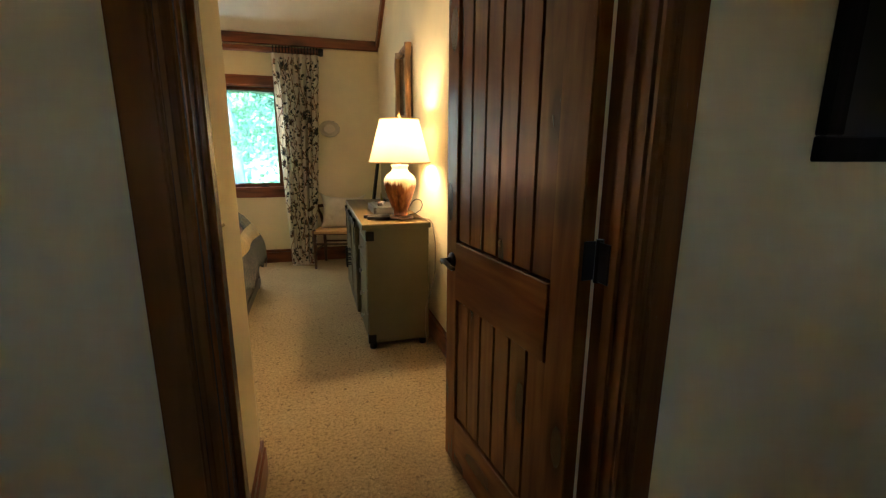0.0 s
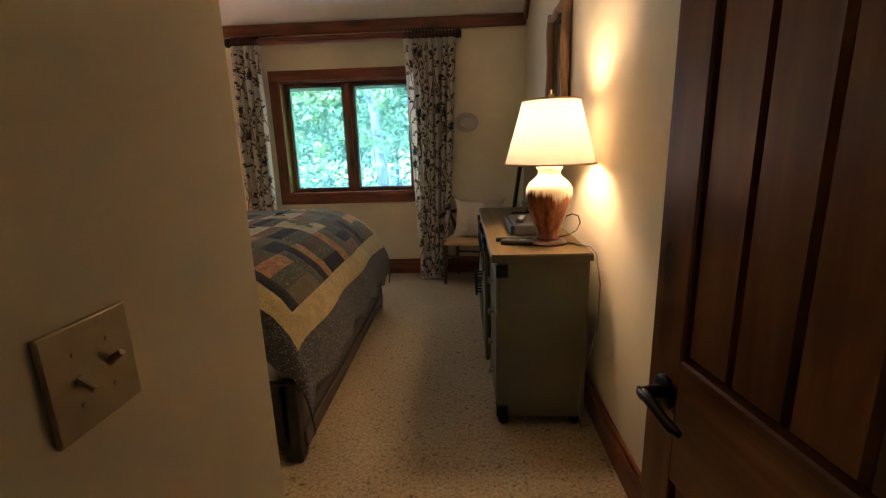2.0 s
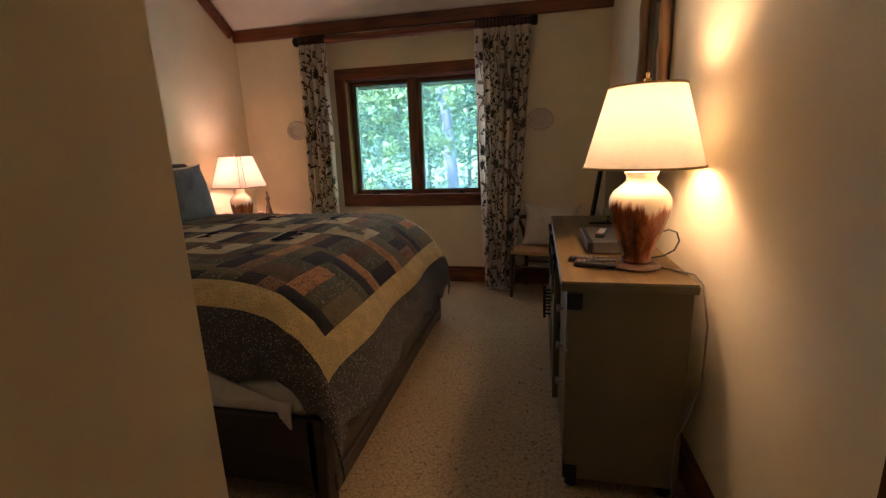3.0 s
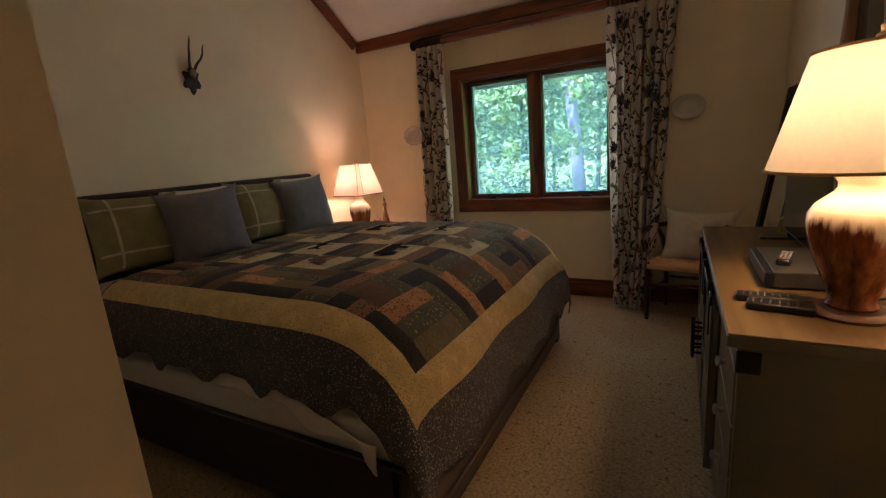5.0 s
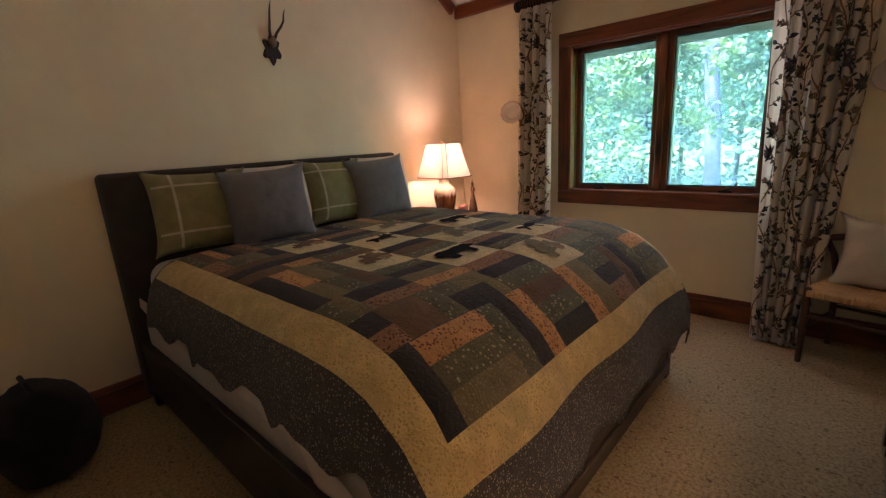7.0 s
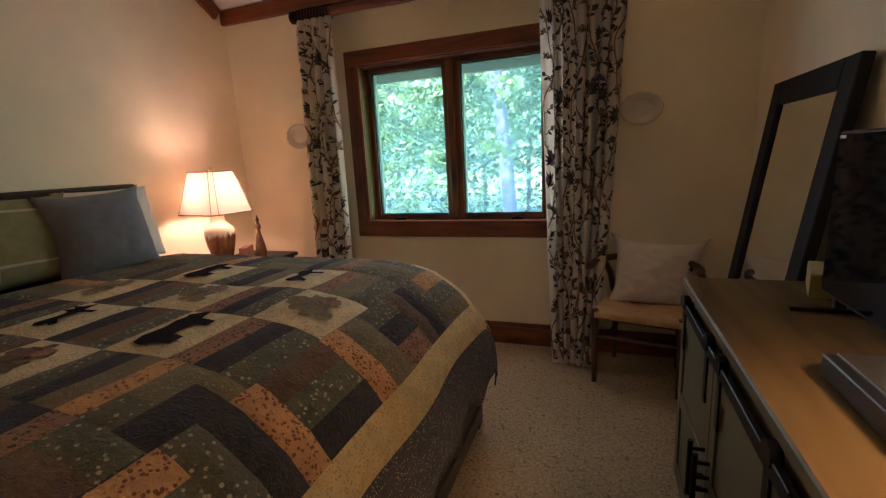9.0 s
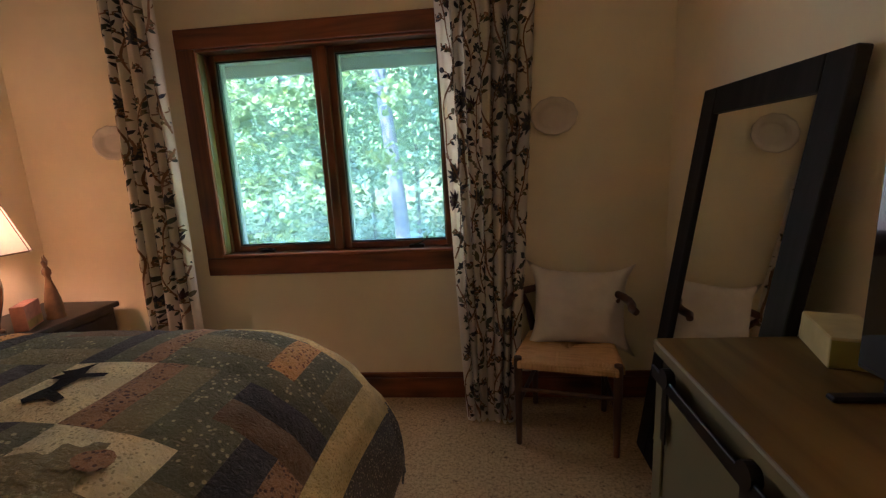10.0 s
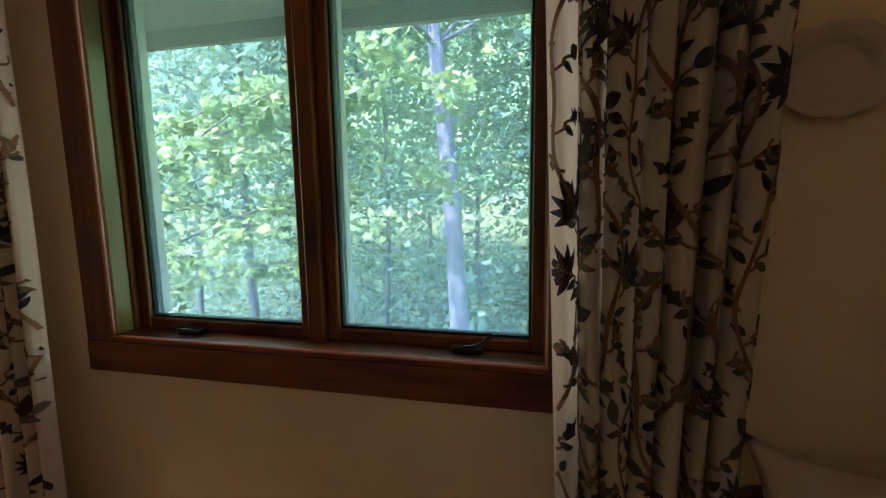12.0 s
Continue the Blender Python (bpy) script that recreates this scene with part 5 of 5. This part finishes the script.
def print_vines(parent, lift, width, height, rng):
    """Embroidered vines, leaves and blossoms that follow the pleats."""
    bms = [bmesh.new() for _ in INKS]

    def place(x, z, h):
        u, v = x / width, z / height
        if not (0.005 < u < 0.995 and 0.004 < v < 0.985):
            return None
        return lift(u, v, h)

    def strip(pts, w, ink, h=0.0040):
        prev = None
        for i in range(len(pts)):
            a, b = pts[max(0, i - 1)], pts[min(len(pts) - 1, i + 1)]
            dx, dz = b[0] - a[0], b[1] - a[1]
            ln = math.hypot(dx, dz) or 1
            nx, nz = -dz / ln * w / 2, dx / ln * w / 2
            p, q = place(pts[i][0] + nx, pts[i][1] + nz, h), place(pts[i][0] - nx, pts[i][1] - nz, h)
            if p is None or q is None:
                prev = None
                continue
            cur = (bms[ink].verts.new(p), bms[ink].verts.new(q))
            if prev:
                bms[ink].faces.new((prev[0], cur[0], cur[1], prev[1]))
            prev = cur

    def leaf(x, z, ang, ln, wd, ink, lobes=0):
        n = 6
        ca, sa = math.cos(ang), math.sin(ang)
        prev = None
        for i in range(n + 1):
            q = i / n
            half = wd * math.sin(math.pi * min(0.97, 0.06 + 0.94 * q)) ** 0.8 * (1 - 0.35 * q)
            if lobes:
                half *= 1 + 0.45 * math.cos(lobes * math.pi * 2 * q)
            row = []
            for k in (-1, 0, 1):
                px, pz = x + ca * ln * q - sa * half * k, z + sa * ln * q + ca * half * k
                row.append(place(px, pz, 0.003))
            if any(r is None for r in row):
                prev = None
                continue
            cur = [bms[ink].verts.new(r) for r in row]
            if prev:
                for k in (0, 1):
                    bms[ink].faces.new((prev[k], cur[k], cur[k + 1], prev[k + 1]))
            prev = cur

    def curl(x, z, ang, r, ink=3):
        pts = []
        for k in range(12):
            a = ang + k * 0.5 * (1 if rng.random() < 2 else -1)
            rr = r * (1 - k / 14)
            pts.append((x + rr * math.cos(a), z + rr * math.sin(a)))
        strip(pts, 0.008, ink)

    def blossom(x, z, ang, size, ink):
        for k in range(7):
            leaf(x, z, ang + (k - 3) * 0.5, size * (1 - 0.08 * abs(k - 3)), size * 0.15, ink)
        leaf(x - math.cos(ang) * size * 0.2, z - math.sin(ang) * size * 0.2, ang, size * 0.75, size * 0.22, 2)
    lanes = max(2, int(width / 0.112))
    for lane in range(lanes):
        x0 = width * (lane + 0.5) / lanes
        z, ph = -0.1, rng.uniform(0, 6.28)
        main = []
        while z < height + 0.05:
            main.append((x0 + 0.05 * math.sin(z * 8.5 + ph) + 0.015 * math.sin(z * 21), z))
            z += 0.02
        strip(main, 0.010, 3)
        z = rng.uniform(0.0, 0.05)
        side = 1
        while z < height:
            x = x0 + 0.05 * math.sin(z * 8.5 + ph)
            ang = math.pi / 2 - side * rng.uniform(0.5, 1.2)
            ln = rng.uniform(0.04, 0.07)
            branch = [(x + math.cos(ang) * ln * k / 6 + side * 0.01 * math.sin(k), z + math.sin(ang) * ln * k / 6) for k in range(7)]
            strip(branch, 0.007, 3)
            ex, ez = branch[-1]
            r = rng.random()
            if r < 0.10:
                blossom(ex, ez, ang, rng.uniform(0.055, 0.09), rng.choice((0, 4, 0)))
            elif r < 0.42:
                curl(ex, ez, ang, 0.024)
                leaf(ex, ez, ang + 1.2, 0.04, 0.012, rng.choice((0, 1, 2)))
            else:
                leaf(ex, ez, ang + rng.uniform(-0.4, 0.4), rng.uniform(0.04, 0.062), rng.uniform(0.013, 0.021), rng.choice((0, 0, 1, 1, 2)), rng.choice((0, 0, 2, 3)))
            leaf(branch[3][0], branch[3][1], ang - side * 1.0, 0.036, 0.011, rng.choice((0, 1, 2)))
            if rng.random() < 0.5:
                leaf(x, z + 0.02, math.pi - ang + rng.uniform(-0.5, 0.3), rng.uniform(0.03, 0.048), 0.011, rng.choice((0, 1, 0)))
            z += rng.uniform(0.052, 0.08)
            side = -side
    for bm, m, name in zip(bms, INKS, ("dark_leaves", "green_leaves", "olive_leaves", "vine", "plum_blossoms")):
        if len(bm.verts):
            part(name, bm, m, parent)["kind"] = "stuff"
        else:
            bm.free()


curtain(-0.262, 0.252, -0.165, 0.085, 7, 3, 0.12)
curtain(-2.035, -1.735, -2.10, -1.76, 5, 8, 0)
curtain_pole(-2.06, 0.275)


# ---- outdoors ----
def leaf_material(name, c):
    n = Nodes(name, 0.6, spec=0.2)
    g = n.n("NewGeometry")
    col = n.ramp(g.outputs["Random Per Island"], [(0.0, scaled(c, 0.65)), (0.5, c), (1.0, (c[0] * 1.7, c[1] * 1.35, c[2] * 0.9))])
    n.color(col)
    tr = n.n("BsdfTranslucent")
    n.link(col, tr.inputs["Color"])
    mx = n.n("MixShader")
    mx.inputs[0].default_value = 0.45
    n.link(n.b.outputs[0], mx.inputs[1])
    n.link(tr.outputs[0], mx.inputs[2])
    n.link(mx.outputs[0], n.t.nodes["Material Output"].inputs["Surface"])
    return n.m


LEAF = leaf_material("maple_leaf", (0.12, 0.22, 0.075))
# far foliage: haze is mixed into the colour as a paler, bluer green
LEAF_FAR = leaf_material("hazed_woodland_leaf", (0.11, 0.22, 0.135))


def bark_material(name, k):
    n = Nodes(name, 0.85, spec=0.2)
    v = n.coords((6, 6, 1.5))
    n.color(n.ramp(n.noise(v, 3.0, 6, 0.65), [(0.35, scaled((0.06, 0.07, 0.075), k)), (0.6, scaled((0.12, 0.135, 0.145), k)), (0.75, scaled((0.17, 0.185, 0.195), k))]))
    n.bump(n.noise(v, 14, 5), 0.6, 0.02)
    return n.m


BARK = bark_material("pale_bark", 0.75)
DARK_BARK = bark_material("dark_bark", 0.4)


def leaves(count, where, size, rng, bm_lists):
    """Adds lobed leaves, each a small folded five-pointed blade, to lists of verts and faces."""
    verts, faces = bm_lists
    outline = [(0, -0.5), (0.28, -0.32), (0.5, 0.02), (0.2, 0.1), (0.0, 0.55), (-0.2, 0.1), (-0.5, 0.02), (-0.28, -0.32)]
    for _ in range(count):
        p = where()
        s = size * rng.uniform(0.6, 1.25)
        e = Euler((rng.gauss(0.5, 0.45), rng.gauss(0, 0.5), rng.uniform(0, 6.28))).to_matrix()
        base = len(verts)
        for x, y in outline:
            verts.append(p + e @ Vector((x * s, y * s, -0.25 * s * abs(x))))
        faces.append((base, base + 1, base + 2, base + 3, base + 4))
        faces.append((base, base + 4, base + 5, base + 6, base + 7))


def mesh_from(name, lists, m, parent):
    me = bpy.data.meshes.new(name)
    me.from_pydata([tuple(v) for v in lists[0]], [], lists[1])
    me.materials.append(m)
    ob = new(name, me)
    ob.parent = parent
    return ob


GROUND = -3.2


def tree(x, y, h, r, crown_r, crown_z, n_leaves, leaf, seed, lean=0.0, material=None, label="broadleaf tree with a pale grey trunk and sunlit green leaves", limbs=9, gz=None, low=0.30):
    rng = random.Random(seed)
    gz = GROUND if gz is None else gz
    t = thing("tree", pose(x, y, gz), label, "tree", "woodland trees")
    pts, rs = [], []
    for k in range(13):
        q = k / 12
        pts.append(Vector((lean * h * q + 0.06 * math.sin(q * 7 + seed), 0.06 * math.cos(q * 6 + seed), h * q)))
        rs.append(r * (1 - 0.75 * q) + 0.01)
    bm = tube(pts, rs, 12)
    ends = []
    for k in range(limbs):
        q = rng.uniform(low, 0.97)
        b = pts[int(q * 12)]
        a = rng.uniform(0, 6.28)
        ln = crown_r * rng.uniform(0.55, 1.05) * (1.15 - 0.4 * q)
        e = b + Vector((math.cos(a) * ln, math.sin(a) * ln, ln * rng.uniform(0.1, 0.6)))
        m = (b + e) / 2 + Vector((0, 0, 0.1 * ln))
        rr = r * (1 - 0.75 * q) * 0.45
        tube([b, m, e], [rr, rr * 0.6, 0.008], 7, bm)
        ends += [m, e, (m + e) / 2, e + (e - m) * 0.3]
    part("trunk", bm, BARK if material is None else DARK_BARK, t, "", 0)
    clumps = []
    for e in ends:
        for _ in range(3):
            clumps.append((e + Vector((rng.gauss(0, 0.35), rng.gauss(0, 0.35), rng.gauss(0, 0.25))) * crown_r * 0.45, crown_r * rng.uniform(0.14, 0.32)))

    def where():
        c, cr = rng.choice(clumps)
        return c + Vector((rng.gauss(0, cr), rng.gauss(0, cr), rng.gauss(0, cr * 0.45)))
    lists = ([], [])
    leaves(n_leaves, where, leaf, rng, lists)
    mesh_from("crown", lists, material or LEAF, t)


def maple():
    """A maple close to the house; its long low branches cross the window."""
    t = thing("tree", pose(-5.3, 8.6, GROUND), "maple with large bright sunlit leaves beside the house", "tree", "woodland trees")
    rng = random.Random(31)
    bm = tube([(0, 0, 0), (0.05, 0, 2), (0.02, 0.05, 4), (0.1, 0.0, 6), (0.1, 0, 7.5)], [0.10, 0.09, 0.07, 0.05, 0.01], 10)
    lists = ([], [])
    limbs = [(4.3, 2.7, -0.4, 5.75), (4.6, 3.3, -0.3, 5.45), (4.0, 2.2, -0.2, 5.1), (3.6, 3.0, 0.1, 4.75), (3.3, 2.3, -0.4, 4.35), (4.8, 1.9, 0.1, 5.6), (3.0, 1.7, 0.0, 3.9), (4.7, 2.6, 0.6, 5.9)]
    for z0, reach, dy, z1 in limbs:
        b = Vector((0.05, 0, z0))
        e = Vector((reach + 1.0, dy, z1))
        pts = [b + (e - b) * q + Vector((0, 0.05 * math.sin(q * 6), 0.45 * math.sin(math.pi * q) * 0.5)) for q in (0, 0.2, 0.4, 0.6, 0.8, 1.0)]
        tube(pts, [0.022, 0.016, 0.011, 0.008, 0.005, 0.003], 7, bm)
        for k in range(1, 6):
            for _ in range(4):
                tip = pts[k] + Vector((rng.uniform(-0.3, 0.45), rng.uniform(-0.35, 0.35), rng.uniform(-0.22, 0.16)))
                tube([pts[k], (pts[k] + tip) / 2 + Vector((0, 0, 0.03)), tip], [0.004, 0.003, 0.002], 5, bm)

                def near(a=pts[k], b2=tip):
                    q = rng.random()
                    return a + (b2 - a) * q + Vector((rng.gauss(0, 0.09), rng.gauss(0, 0.09), rng.gauss(-0.02, 0.05)))
                leaves(20, near, 0.11, rng, lists)
    part("trunk", bm, DARK_BARK, t, "", 0)
    mesh_from("crown", lists, LEAF, t)


def woods():
    n = Nodes("forest_floor", 0.95, spec=0.1)
    v = n.coords()
    n.color(n.ramp(n.noise(v, 0.9, 6, 0.7), [(0.35, (0.035, 0.05, 0.018)), (0.65, (0.10, 0.12, 0.04))]))
    n.bump(n.noise(v, 12, 4), 0.8, 0.05)
    def slope(u, w):
        x, y = -80 + 160 * u, -70 + 170 * w
        return Vector((x, y, GROUND - 0.2 + 0.20 * max(0, y - 8) * 0.5 + 0.3 * noise.noise(Vector((x * 0.2, y * 0.2, 0)))))
    structure(link_mesh("ground", sheet(slope, 64, 68), n.m, None, "", 0), "wooded slope under the trees", "ground")
    # the tree whose trunk shows in the window, and its neighbours
    tree(-1.2, 10.35, 11, 0.15, 2.6, 0, 3000, 0.13, 5, -0.07, limbs=16, low=0.6)
    rng = random.Random(12)
    spots = [(-5.5, 11.8), (2.8, 12.5), (-9.0, 14.0), (-3.4, 13.6), (0.6, 14.2), (5.5, 16.0), (-6.4, 16.5), (-12, 18), (-1.8, 17.5), (3.2, 18.5), (8.5, 21), (-4.4, 20.5), (-10, 22), (0.5, 22), (-15, 23), (6, 26)]
    for k, (x, y) in enumerate(spots):
        gz = GROUND - 0.2 + 0.1 * max(0, y - 8)
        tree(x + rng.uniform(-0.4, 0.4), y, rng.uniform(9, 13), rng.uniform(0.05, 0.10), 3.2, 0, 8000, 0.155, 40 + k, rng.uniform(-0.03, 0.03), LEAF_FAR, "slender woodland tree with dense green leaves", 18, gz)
    maple()
    # undergrowth
    lists = ([], [])
    r2 = random.Random(9)

    def low():
        x, y = r2.uniform(-14, 9), r2.uniform(9.5, 24)
        return Vector((x, y, GROUND - 0.2 + 0.1 * (y - 8) + abs(r2.gauss(0, 1.0))))
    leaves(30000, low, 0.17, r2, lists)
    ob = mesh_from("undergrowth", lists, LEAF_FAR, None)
    tagged(ob, "leafy green undergrowth on the slope", "shrubs", kind="stuff")
    # distant woods: a glowing backdrop, sunlight, shade and sky gaps painted in
    bd = Nodes("glowing_far_woods", 1.0, spec=0.0)
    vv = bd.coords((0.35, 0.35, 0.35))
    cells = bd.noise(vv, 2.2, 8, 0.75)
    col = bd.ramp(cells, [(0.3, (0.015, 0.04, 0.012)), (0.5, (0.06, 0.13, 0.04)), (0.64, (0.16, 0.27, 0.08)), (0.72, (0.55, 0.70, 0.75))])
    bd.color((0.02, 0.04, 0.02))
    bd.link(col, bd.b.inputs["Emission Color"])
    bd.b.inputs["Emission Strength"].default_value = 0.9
    structure(link_mesh("backdrop", sheet(lambda u, w: Vector((-70 * math.cos(math.pi * u) * 1.0, 6.0 + 55 * math.sin(math.pi * u), -6 + 34 * w)), 40, 8), bd.m, None, "", 0), "glowing backdrop with distant sunlit woodland painted on", "backdrop")


woods()


def eave():
    """Roof overhang outside, seen at the window's head."""
    t = thing("roof_eave", pose(-0.9, YW + WT, 2.3), "grey-green roof overhang with fascia outside", "eave", kind="structure")
    m = paint("soffit_paint", (0.24, 0.22, 0.19), 0.8)
    part("soffit", box(-4, 4, 0.0, 0.55, -0.12, -0.09), m, t)
    part("fascia", box(-4, 4, 0.5505, 0.59, -0.20, 0.16), m, t)


eave()
structure(link_mesh("lower_storey", box(XL - WT, 2.55, -2.35, YW + WT, GROUND - 0.6, -0.201), paint("outer_wall_paint", (0.30, 0.27, 0.21), 0.8)), "plain storey below the bedroom", "wall")
